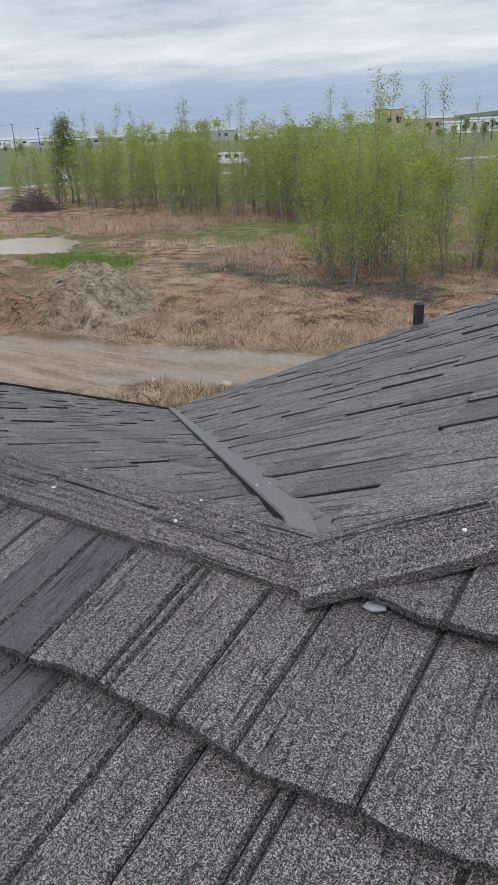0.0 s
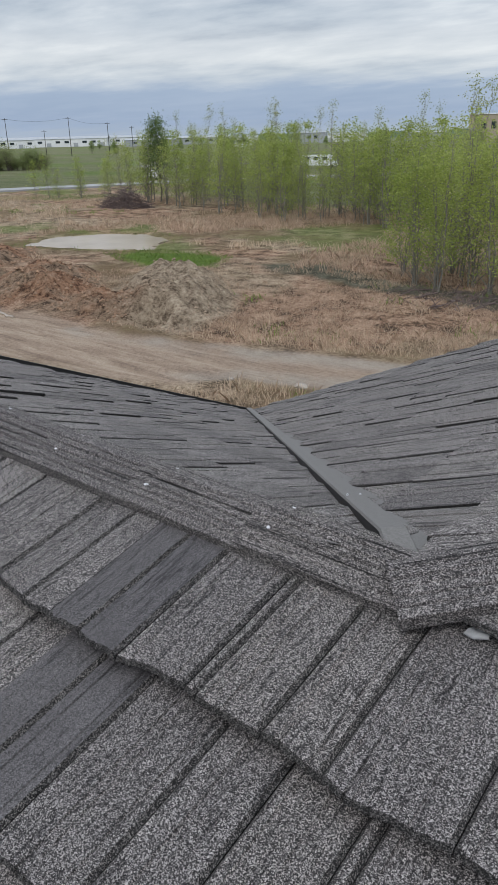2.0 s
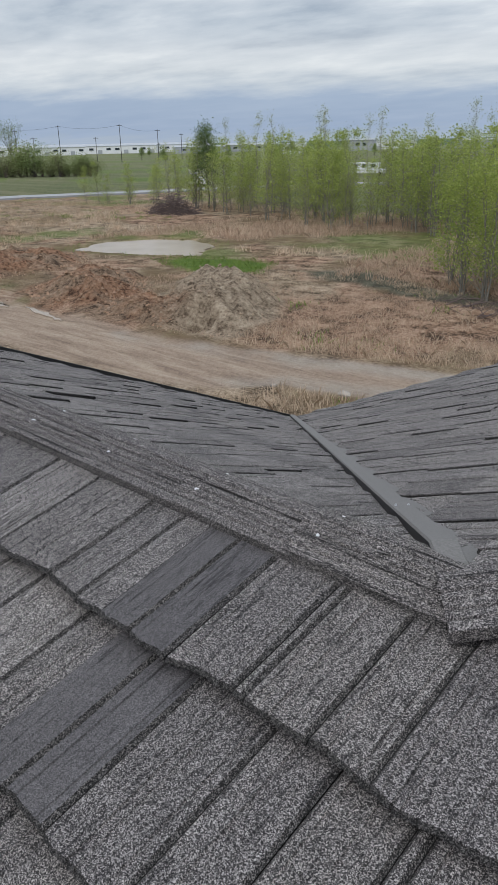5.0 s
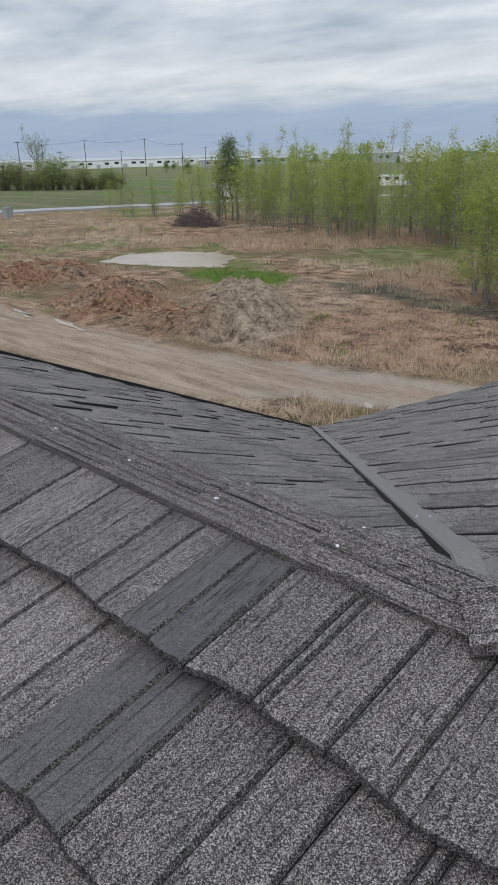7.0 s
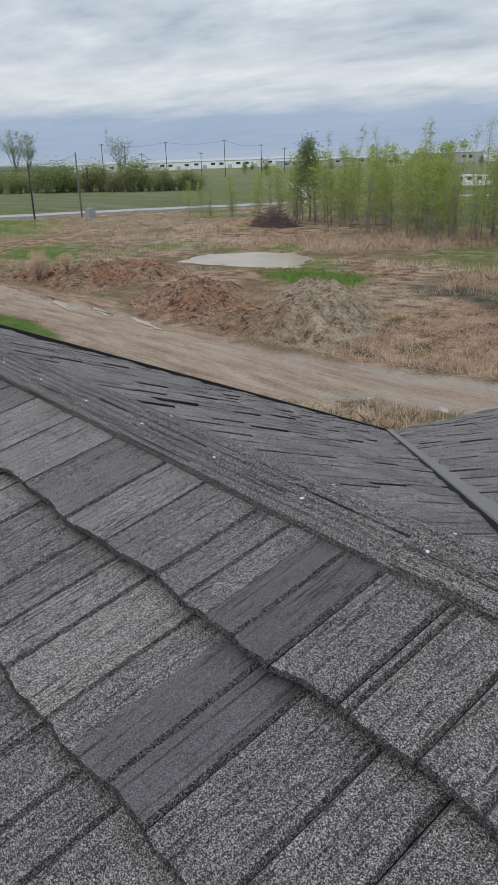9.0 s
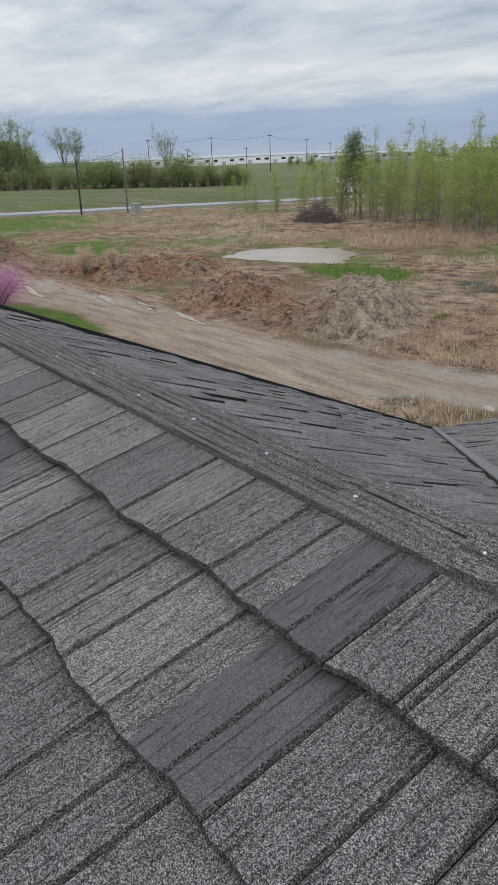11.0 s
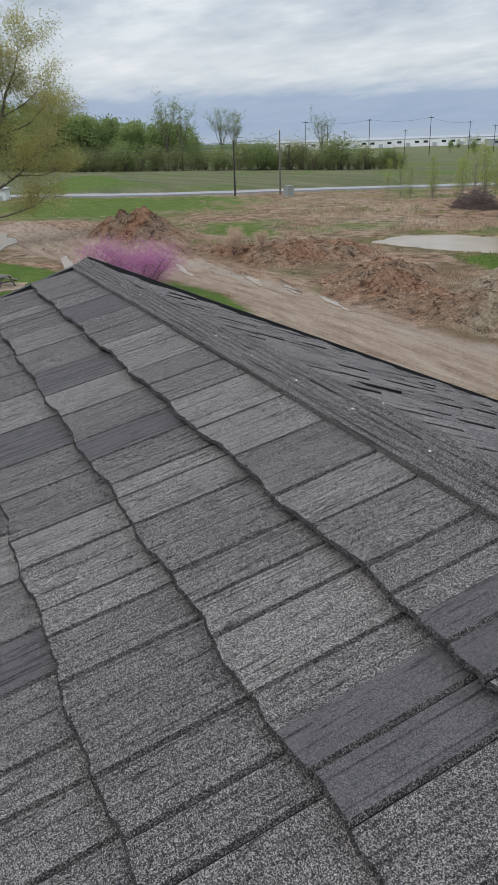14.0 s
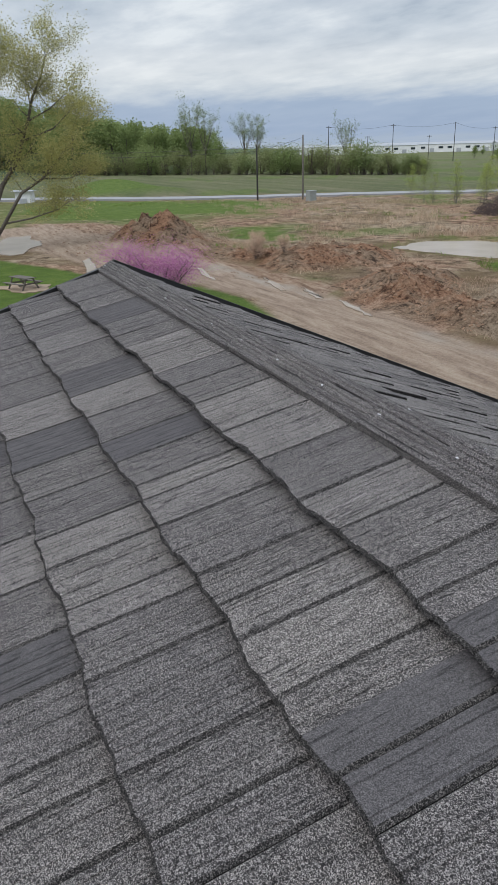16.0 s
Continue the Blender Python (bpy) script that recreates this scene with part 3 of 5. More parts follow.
# plain walls below the roof
for name, a, b in (("wall_west", (RAKE_X + 0.4, -4.0), (RAKE_X + 0.4, valley_low.y - 0.4)), ("wall_north", (RAKE_X + 0.4, valley_low.y - 0.4), (4.2, valley_low.y - 0.8)),
                   ("wall_east", (4.2, valley_low.y - 0.8), (4.2, -4.0)), ("wall_south", (4.2, -4.0), (RAKE_X + 0.4, -4.0))):
    tagged(new(name, beam(name, (*a, (GROUND - 2.9) / 2), (*b, (GROUND - 2.9) / 2), 0.2, -GROUND - 2.9, SIDING, Vector((b[1] - a[1], a[0] - b[0], 0)))), "pale siding wall of the house under the roof", "wall", kind="structure")


# ---- the land ----
def land(x, y):
    """Plan of the land: laid out round the house at a common scale."""
    return 0.85 + 1.18 * (x - 0.85), -1.15 + 1.18 * (y + 1.15)


def plan(*points):
    return [land(x, y) for x, y in points]


ROAD = plan((-75, 11), (-60, 13), (-50, 14), (-38, 15.4), (-32, 16.4), (-27, 16.5), (-23.6, 16.3), (-20, 16.2), (-16.5, 16.6), (-12, 17.9), (-9.9, 18.6), (-2, 22), (12, 29), (12, 24), (-2, 18.5), (-9, 15.7), (-10.8, 15.0), (-12.3, 14.5), (-13.2, 13.4), (-14.4, 12.4), (-20, 11.5), (-25, 11.4), (-31, 12.4), (-36, 11.8), (-44, 8.5), (-60, 5), (-75, 4))
LAWN = plan((-35.5, 11.7), (-31, 12.5), (-27, 12.1), (-24.8, 11.0), (-21, 7), (-18, -20), (-60, -20), (-56, 1.5), (-43.5, 7.5))
MOUND = plan((-23.7, 19.2), (-28.3, 25.0), (-27.2, 26.8), (-22.8, 25.9), (-18.6, 22.4), (-17.0, 19.5), (-17.8, 17.3), (-21.0, 17.0))
PILE = plan((-24.4, 17.0), (-26.0, 20.2), (-23.5, 20.6), (-21.2, 18.9), (-20.2, 16.8))
HEAP = plan((-31.8, 17.6), (-35.6, 24.4), (-30.0, 24.4), (-26.6, 21.2), (-24.6, 17.2), (-28.6, 16.8))
BANK = plan((-45.0, 15.8), (-40.4, 17.0), (-37.8, 16.8), (-36.2, 18.0), (-36.0, 23.3), (-38.0, 25.9), (-41.2, 28.6), (-44.8, 25.0), (-43.6, 20.5), (-47.5, 17.5))
DIRT = plan((-78, 9), (-74, 15), (-66, 19.0), (-58, 19.5), (-50, 18.0), (-45, 16), (-38, 17), (-32, 17.9), (-30, 16.3), (-38, 13.0), (-46, 8), (-60, 6))
WET = plan((-24.5, 30.8), (-21.5, 32.4), (-15.5, 29.9), (-9.0, 30.0), (-9.0, 27.0), (-15.0, 27.8), (-18.0, 28.7), (-23.0, 29.5))
RUST = plan((-21.1, 24.7), (-14.5, 27.0), (-10.0, 26.2), (-8.8, 23.7), (-10.3, 19.2), (-16.6, 17.4), (-18.4, 19.0))
VERGE = plan((-72, 12), (-74, 22), (-72, 34), (-88, 45), (-113, 21), (-96, 4))
GLADE = plan((-53, 20.6), (-50.8, 25), (-59.5, 29.3), (-63.5, 24.6))
LUSH = plan((-34.6, 28.8), (-31.2, 27.4), (-28.6, 26.6), (-25.8, 28.4), (-27.4, 31.6), (-30.5, 32.0), (-33.6, 30.6))
PASTURE = plan((-170, -40), (-118, 10), (-100, 36), (-92, 40), (-70, 27), (-62, 21), (-72, 15), (-62, 4), (-80, -40))
FIELD = plan((-121, 15), (-108, 36), (-99, 58), (-88, 78), (-70, 110), (30, 190), (60, 400), (-60, 400), (-150, 220), (-260, 120), (-260, -30), (-150, -60))
BEYOND = plan((-70, 70), (-50, 62), (-25, 58), (20, 45), (60, 60), (120, 150), (40, 190), (-65, 110))
POND = plan((-42.8, 28.6), (-44.6, 32.3), (-42.9, 35.6), (-39.7, 36.9), (-36.2, 35.7), (-35.2, 33.4), (-33.8, 31.7), (-36.6, 30.3), (-39.4, 29.2))


def reach(poly, x, y):
    """Distance into a polygon (negative outside), for arrays x and y."""
    near, inside = np.full(x.shape, 1e9), np.zeros(x.shape, bool)
    for (ax, ay), (bx, by) in zip(poly, poly[1:] + poly[:1]):
        dx, dy = bx - ax, by - ay
        t = np.clip(((x - ax) * dx + (y - ay) * dy) / (dx * dx + dy * dy), 0, 1)
        near = np.minimum(near, np.hypot(x - ax - t * dx, y - ay - t * dy))
        with np.errstate(divide="ignore", invalid="ignore"):
            cross = ((ay > y) != (by > y)) & (x < (bx - ax) * (y - ay) / (by - ay + 1e-12) + ax)
        inside ^= cross
    return np.where(inside, near, -near)


def waves(x, y, scale, seed):
    """Smooth uneven numbers about 0 over the plan."""
    r = np.random.RandomState(seed)
    total = np.zeros_like(x)
    for k in range(5):
        f = scale * 1.8**k
        for _ in range(3):
            a, p = r.uniform(0, 2 * np.pi, 2)
            total += np.sin((x * np.cos(a) + y * np.sin(a)) * f + p) * 0.62**k
    return total / 4.2


def smooth(v, a, b):
    t = np.clip((v - a) / (b - a), 0, 1)
    return t * t * (3 - 2 * t)


HILLOCK = (-128, 31)
PUDDLES = ((-34.6, 15.5, 2.0, 0.42), (-27.0, 15.9, 2.0, 0.34), (-31, 15.9, 1.5, 0.26), (-46, 8.2, 4.0, 0.7), (-61.5, 5.6, 6.0, 2.0), (-40, 13.6, 2.4, 0.4))


def heights(x, y):
    z = 0.10 * waves(x, y, 0.09, 4) + 0.05 * waves(x, y, 0.6, 5)
    road = smooth(reach(ROAD, x, y), -0.8, 0.8)
    z = z * (1 - 0.8 * road) - 0.06 * road
    rough = 0.42 * waves(x, y, 0.9, 7) + 0.30 * waves(x, y, 2.4, 8) + 0.16 * waves(x, y, 5.5, 18)
    for poly, tall, run in ((MOUND, 1.05, 2.3), (PILE, 0.75, 1.5), (HEAP, 0.85, 2.6), (BANK, 0.75, 2.2)):
        z += smooth(reach(poly, x, y) + 0.35 * waves(x, y, 1.5, 17), 0.0, run) * tall * (1 + rough)
    hx, hy = land(-54.0, 15.2)
    flats = smooth(reach(DIRT, x, y), 0.0, 2.0)
    z += flats * (0.10 + 0.16 * waves(x, y * 2.2, 0.9, 9) + 0.12 * waves(x, y, 2.6, 11)) + 2.1 * np.exp(-(((x - hx) / 7.0) ** 2 + ((y - hy) / 3.4) ** 2)) * (1 + 0.9 * rough)
    hx, hy = land(-19.7, 18.1)
    z -= 1.3 * np.exp(-(((x - hx) / 0.8) ** 2 + ((y - hy) / 0.6) ** 2))
    z = np.where(reach(POND, x, y) > -6, z * (1 - smooth(reach(POND, x, y), -6, -1)), z) - 0.5 * smooth(reach(POND, x, y), -0.5, 1.0)
    for px, py, w, h in PUDDLES:
        cx, cy = land(px, py)
        dx, dy = x - cx, y - cy
        along, over = dx * math.cos(radians(170)) + dy * math.sin(radians(170)), dy * math.cos(radians(170)) - dx * math.sin(radians(170))
        m = np.clip(1.5 - 0.6 * np.sqrt((along / (1.3 * w)) ** 2 + (over / (h + 0.35)) ** 2), 0, 1)
        m = m * (m < 1) + (m >= 1)
        z = z * (1 - smooth(m, 0.0, 0.9)) - (0.06 + 0.10 * smooth(m, 0.5, 1.0)) * smooth(m, 0.0, 0.9)
    hx, hy = land(*HILLOCK)
    z += 2.6 * np.exp(-((((x - hx) * 0.75 + (y - hy) * 0.66) / 13.0) ** 2 + (((y - hy) * 0.75 - (x - hx) * 0.66) / 6.0) ** 2))
    far = np.hypot(x, y)
    away = np.degrees(np.arctan2(-x, y))
    z = z * (1 - smooth(far, 150, 400)) + 62 * smooth(far, 900, 1900) * smooth(-away, -30, 6) + 9 * smooth(far, 260, 420) * smooth(away, 70, 84)
    return GROUND + z


def ground_mesh():
    fine = np.radians(np.linspace(2, 100, 520))
    rest = np.radians(np.linspace(100, 362, 64)[1:-1])
    ang = np.r_[fine, rest]
    rad = np.r_[np.linspace(0.0, 7.0, 5), np.geomspace(8.0, 130, 300), np.geomspace(140, 4200, 60)]
    a, r = np.meshgrid(ang, rad, indexing="ij")
    x, y = -np.sin(a) * r, np.cos(a) * r
    z = heights(x, y)
    na, nr = a.shape
    verts = np.stack([x, y, z], -1).reshape(-1, 3)
    i, j = np.meshgrid(np.arange(na), np.arange(nr - 1), indexing="ij")
    k = (i + 1) % na
    faces = np.stack([i * nr + j, k * nr + j, k * nr + j + 1, i * nr + j + 1], -1).reshape(-1, 4)[:, ::-1]
    me = bpy.data.meshes.new("ground")
    me.vertices.add(len(verts))
    me.vertices.foreach_set("co", verts.ravel())
    me.loops.add(faces.size)
    me.loops.foreach_set("vertex_index", faces.ravel())
    me.polygons.add(len(faces))
    me.polygons.foreach_set("loop_start", np.arange(0, faces.size, 4))
    me.polygons.foreach_set("use_smooth", np.ones(len(faces), bool))
    me.update(calc_edges=True)
    me.validate()
    edge = 0.9 * waves(x, y, 0.5, 31) + 0.5 * waves(x, y, 2.1, 32)
    green = np.maximum.reduce([smooth(reach(LAWN, x, y) + 0.25 * edge, -0.2, 0.5), smooth(reach(LUSH, x, y) + 0.5 * edge, -0.3, 0.8),
                               0.6 * smooth(reach(PASTURE, x, y) + 5 * edge, -5, 6), 0.95 * smooth(reach(VERGE, x, y) + 4.5 * edge, -2, 5), 0.9 * smooth(reach(GLADE, x, y) + 2.2 * edge, -1, 1.5), 0.6 * smooth(waves(x, y, 0.11, 61) + 0.4 * waves(x, y, 0.5, 62), 0.25, 0.7) * smooth(np.hypot(x, y), 30, 45), 0.2 * smooth(reach(POND, x, y) + 0.6 * edge, -1.9, -1.2)])
    kx, ky = land(*HILLOCK)
    green = np.maximum(green, 0.85 * smooth(np.exp(-(((x - kx) / 14) ** 2 + ((y - ky) / 12) ** 2)), 0.25, 0.6))
    dirt = np.maximum.reduce([smooth(reach(ROAD, x, y) + 0.6 * edge, -0.4, 0.8)])
    hx, hy = land(-54.0, 15.2)
    heap = np.exp(-(((x - hx) / 8.0) ** 2 + ((y - hy) / 4.2) ** 2)) - 0.45
    clay = np.maximum.reduce([smooth(reach(q, x, y) + 0.8 * edge, -0.7, 0.7) for q in (PILE, HEAP, BANK)] + [smooth(heap + 0.15 * edge, -0.1, 0.1)])
    soil = smooth(reach(MOUND, x, y) + 1.0 * edge, -0.8, 0.9)
    bare = smooth(reach(DIRT, x, y) + 1.0 * edge, -0.8, 0.9)
    wet = smooth(reach(WET, x, y) + 0.8 * edge, -0.6, 0.6)
    dirt = dirt * (1 - clay) * (1 - soil)
    field = np.maximum(smooth(reach(FIELD, x, y), -1, 3), np.maximum(smooth(reach(BEYOND, x, y), -4, 4), smooth(np.hypot(x, y), 190, 260)))
    r_all, a_all = np.hypot(x, y), np.degrees(np.arctan2(-x, y)) % 360
    wood = np.maximum(smooth(r_all, 750, 1000), smooth(r_all, 255, 300) * smooth(a_all, 66, 72))
    red = np.maximum(smooth(waves(x, y, 0.22, 41) + 0.6 * waves(x, y, 0.9, 42), 0.0, 0.55), smooth(reach(RUST, x, y) + 1.5 * edge, -1, 1))
    pale = smooth(reach(ROAD, x, y) + 0.3 * edge, -0.2, 0.3) * (1 - smooth(reach(ROAD, x, y) + 0.3 * edge, 0.7, 1.7)) * smooth(y - 13.4 * 1.18, 0, 1.0) * 0.7 * smooth(waves(x, y, 0.5, 71), -0.2, 0.4)
    for name, w in (("pale", pale), ("wood", wood), ("red", red), ("green", green), ("dirt", dirt), ("clay", clay), ("soil", soil), ("bare", bare), ("wet", wet), ("field", field)):
        at = me.attributes.new(name, "FLOAT", "POINT")
        at.data.foreach_set("value", w.ravel().astype(np.float32))
    return me


def ground_material():
    mat, nt, bsdf = material("open_land", 0.97)
    bsdf.inputs["Specular IOR Level"].default_value = 0.15
    geo = nt.nodes.new("ShaderNodeNewGeometry").outputs["Position"]

    def weight(name):
        a = nt.nodes.new("ShaderNodeAttribute")
        a.attribute_name = name
        return a.outputs["Fac"]

    broad, mid, small = noise_node(nt, geo, 0.12, 4, 0.6), noise_node(nt, geo, 0.9, 5, 0.65), noise_node(nt, geo, 7, 4, 0.7)
    two = arith(nt, "ADD", arith(nt, "MULTIPLY", mid, 0.55), arith(nt, "MULTIPLY", small, 0.45))
    straw = mixed(nt, ramp(nt, broad, ((0.42, (0, 0, 0)), (0.6, (1, 1, 1)))), ramp(nt, two, ((0.41, (0.09, 0.064, 0.042)), (0.5, (0.33, 0.245, 0.168)), (0.60, (0.58, 0.455, 0.335)))),
                  ramp(nt, two, ((0.3, (0.10, 0.075, 0.035)), (0.5, (0.22, 0.15, 0.09)), (0.7, (0.26, 0.23, 0.11)))))
    rust = ramp(nt, two, ((0.42, (0.080, 0.050, 0.033)), (0.5, (0.33, 0.205, 0.135)), (0.60, (0.56, 0.395, 0.285))))
    straw = mixed(nt, weight("red"), straw, rust)
    green = ramp(nt, two, ((0.3, (0.07, 0.12, 0.022)), (0.55, (0.13, 0.20, 0.04)), (0.75, (0.24, 0.25, 0.08))))
    tracks = noise_node(nt, scaled(nt, geo, (0.22, 1.6, 1)), 1.3, 5, 0.65, 0.5)
    dirt = ramp(nt, arith(nt, "ADD", arith(nt, "MULTIPLY", tracks, 0.65), arith(nt, "MULTIPLY", small, 0.35)), ((0.36, (0.27, 0.197, 0.150)), (0.5, (0.44, 0.330, 0.250)), (0.64, (0.55, 0.44, 0.345))))
    lumps = arith(nt, "ADD", arith(nt, "MULTIPLY", noise_node(nt, geo, 1.6, 5, 0.7), 0.6), arith(nt, "MULTIPLY", small, 0.4))
    # Darkest clay stops put shade into the crevices between lumps as colour.
    clay = mixed(nt, ramp(nt, noise_node(nt, geo, 0.35, 3), ((0.44, (0, 0, 0)), (0.58, (1, 1, 1)))), ramp(nt, lumps, ((0.41, (0.058, 0.038, 0.026)), (0.5, (0.25, 0.17, 0.115)), (0.66, (0.45, 0.33, 0.24)))),
                 ramp(nt, lumps, ((0.41, (0.066, 0.032, 0.019)), (0.5, (0.29, 0.160, 0.098)), (0.66, (0.47, 0.29, 0.19)))))
    soil = ramp(nt, lumps, ((0.40, (0.10, 0.070, 0.048)), (0.5, (0.34, 0.262, 0.188)), (0.62, (0.54, 0.44, 0.33))))
    bare = ramp(nt, arith(nt, "ADD", arith(nt, "MULTIPLY", tracks, 0.6), arith(nt, "MULTIPLY", lumps, 0.4)), ((0.38, (0.16, 0.095, 0.062)), (0.5, (0.37, 0.25, 0.175)), (0.62, (0.53, 0.41, 0.31))))
    wet = ramp(nt, two, ((0.38, (0.045, 0.042, 0.028)), (0.55, (0.15, 0.14, 0.10)), (0.66, (0.27, 0.25, 0.19))))
    rows = noise_node(nt, scaled(nt, geo, (0.02, 0.25, 1)), 1.0, 3)
    field = ramp(nt, arith(nt, "ADD", arith(nt, "MULTIPLY", rows, 0.6), arith(nt, "MULTIPLY", mid, 0.4)), ((0.32, (0.100, 0.122, 0.055)), (0.5, (0.158, 0.168, 0.088)), (0.68, (0.235, 0.215, 0.135))))
    colour = mixed(nt, weight("field"), straw, field)
    forest = ramp(nt, noise_node(nt, geo, 0.06, 4), ((0.35, (0.055, 0.085, 0.055)), (0.65, (0.10, 0.14, 0.08))))
    for name, c in (("wood", forest), ("wet", wet), ("green", green), ("bare", bare), ("dirt", dirt), ("soil", soil), ("clay", clay)):
        colour = mixed(nt, weight(name), colour, c)
    colour = mixed(nt, weight("pale"), colour, ramp(nt, two, ((0.3, (0.36, 0.30, 0.25)), (0.7, (0.56, 0.50, 0.44)))))
    nt.links.new(colour, bsdf.inputs["Base Color"])
    bumped(nt, bsdf, arith(nt, "ADD", mid, arith(nt, "MULTIPLY", small, 0.8)), 1.0, 0.42)
    return mat


ground_me = ground_mesh()
ground_me.materials.append(ground_material())
tagged(new("ground", ground_me), "open land of dry grass, clay heaps and a muddy dirt road", "ground", kind="structure")


def water_material(name, colour, rough):
    mat, nt, bsdf = material(name, rough)
    geo = nt.nodes.new("ShaderNodeNewGeometry").outputs["Position"]
    n = noise_node(nt, geo, 0.4, 3)
    nt.links.new(ramp(nt, n, ((0.3, tuple(c * 0.85 for c in colour)), (0.7, colour))), bsdf.inputs["Base Color"])
    bsdf.inputs["Specular IOR Level"].default_value = 0.19
    bumped(nt, bsdf, noise_node(nt, geo, 6, 3), 0.05, 0.02)
    return mat


MUDDY = water_material("muddy_water", (0.34, 0.275, 0.21), 0.22)


def flat_patch(name, poly, z, mat, label, category, wobble=0.25, seed=1):
    r = random.Random(seed)
    pts = []
    for (ax, ay), (bx, by) in zip(poly, poly[1:] + poly[:1]):
        n = max(2, int(math.hypot(bx - ax, by - ay) / 0.5))
        for k in range(n):
            pts.append((ax + (bx - ax) * k / n + r.uniform(-wobble, wobble), ay + (by - ay) * k / n + r.uniform(-wobble, wobble), z))
    m = len(pts)
    verts = pts + [(x, y, z - 0.4) for x, y, _ in pts]
    me = mesh_from(name, verts, [tuple(range(m)), tuple(range(2 * m - 1, m - 1, -1))] + [(k, (k + 1) % m, (k + 1) % m + m, k + m) for k in range(m)], mat)
    return tagged(new(name, me), label, category, kind="structure")


def pool(cx, cy, w, h, turn, seed):
    r = random.Random(seed)
    out = []
    for k in range(14):
        a = 2 * math.pi * k / 14
        f = r.uniform(0.65, 1.15)
        x, y = math.cos(a) * w * f, math.sin(a) * h * f
        out.append((cx + x * math.cos(turn) - y * math.sin(turn), cy + x * math.sin(turn) + y * math.cos(turn)))
    return out


flat_patch("pond", [(x * 1.0, y) for x, y in POND], GROUND - 0.06, MUDDY, "muddy brown pond in the dry grass", "pond", 0.3, 4)
for k, (x, y, w, h) in enumerate(PUDDLES):
    px, py = land(x, y)
    level = float(heights(np.array([px]), np.array([py]))[0])
    flat_patch("puddle", pool(px, py, w * 1.3, h * (0.62 if w < 5 else 1.18), radians(170), 60 + k), level + 0.06, MUDDY, "shallow muddy puddle on the dirt road", "puddle", 0.12, 80 + k)


def ribbon(name, points, wide, lift, mat, label, category):
    verts, faces = [], []
    for i, (x, y) in enumerate(points):
        ax, ay = points[max(i - 1, 0)]
        bx, by = points[min(i + 1, len(points) - 1)]
        d = Vector((bx - ax, by - ay, 0)).normalized()
        s = Vector((-d.y, d.x, 0)) * wide / 2
        z = float(heights(np.array([x]), np.array([y]))[0]) + lift
        for p in (Vector((x, y, z)) + s, Vector((x, y, z)) - s):
            verts += [p, p - Vector((0, 0, 0.5))]
    for i in range(len(points) - 1):
        a, b = 4 * i, 4 * i + 4
        faces += [(a, a + 2, b + 2, b), (a, b, b + 1, a + 1), (a + 2, a + 3, b + 3, b + 2)]
    return tagged(new(name, mesh_from(name, verts, faces, mat)), label, category, kind="structure")


def spaced(points, n):
    out = []
    for (ax, ay), (bx, by) in zip(points, points[1:]):
        out += [(ax + (bx - ax) * k / n, ay + (by - ay) * k / n) for k in range(n)]
    return out + [points[-1]]


ribbon("road_asphalt", spaced(plan((-180, -70), (-135, -8), (-114.5, 20.5), (-103.3, 34.3), (-97, 48), (-92, 60), (-83, 77), (-60, 112), (-10, 180)), 6), 5.5, 0.28, ASPHALT, "pale worn asphalt country road", "road")


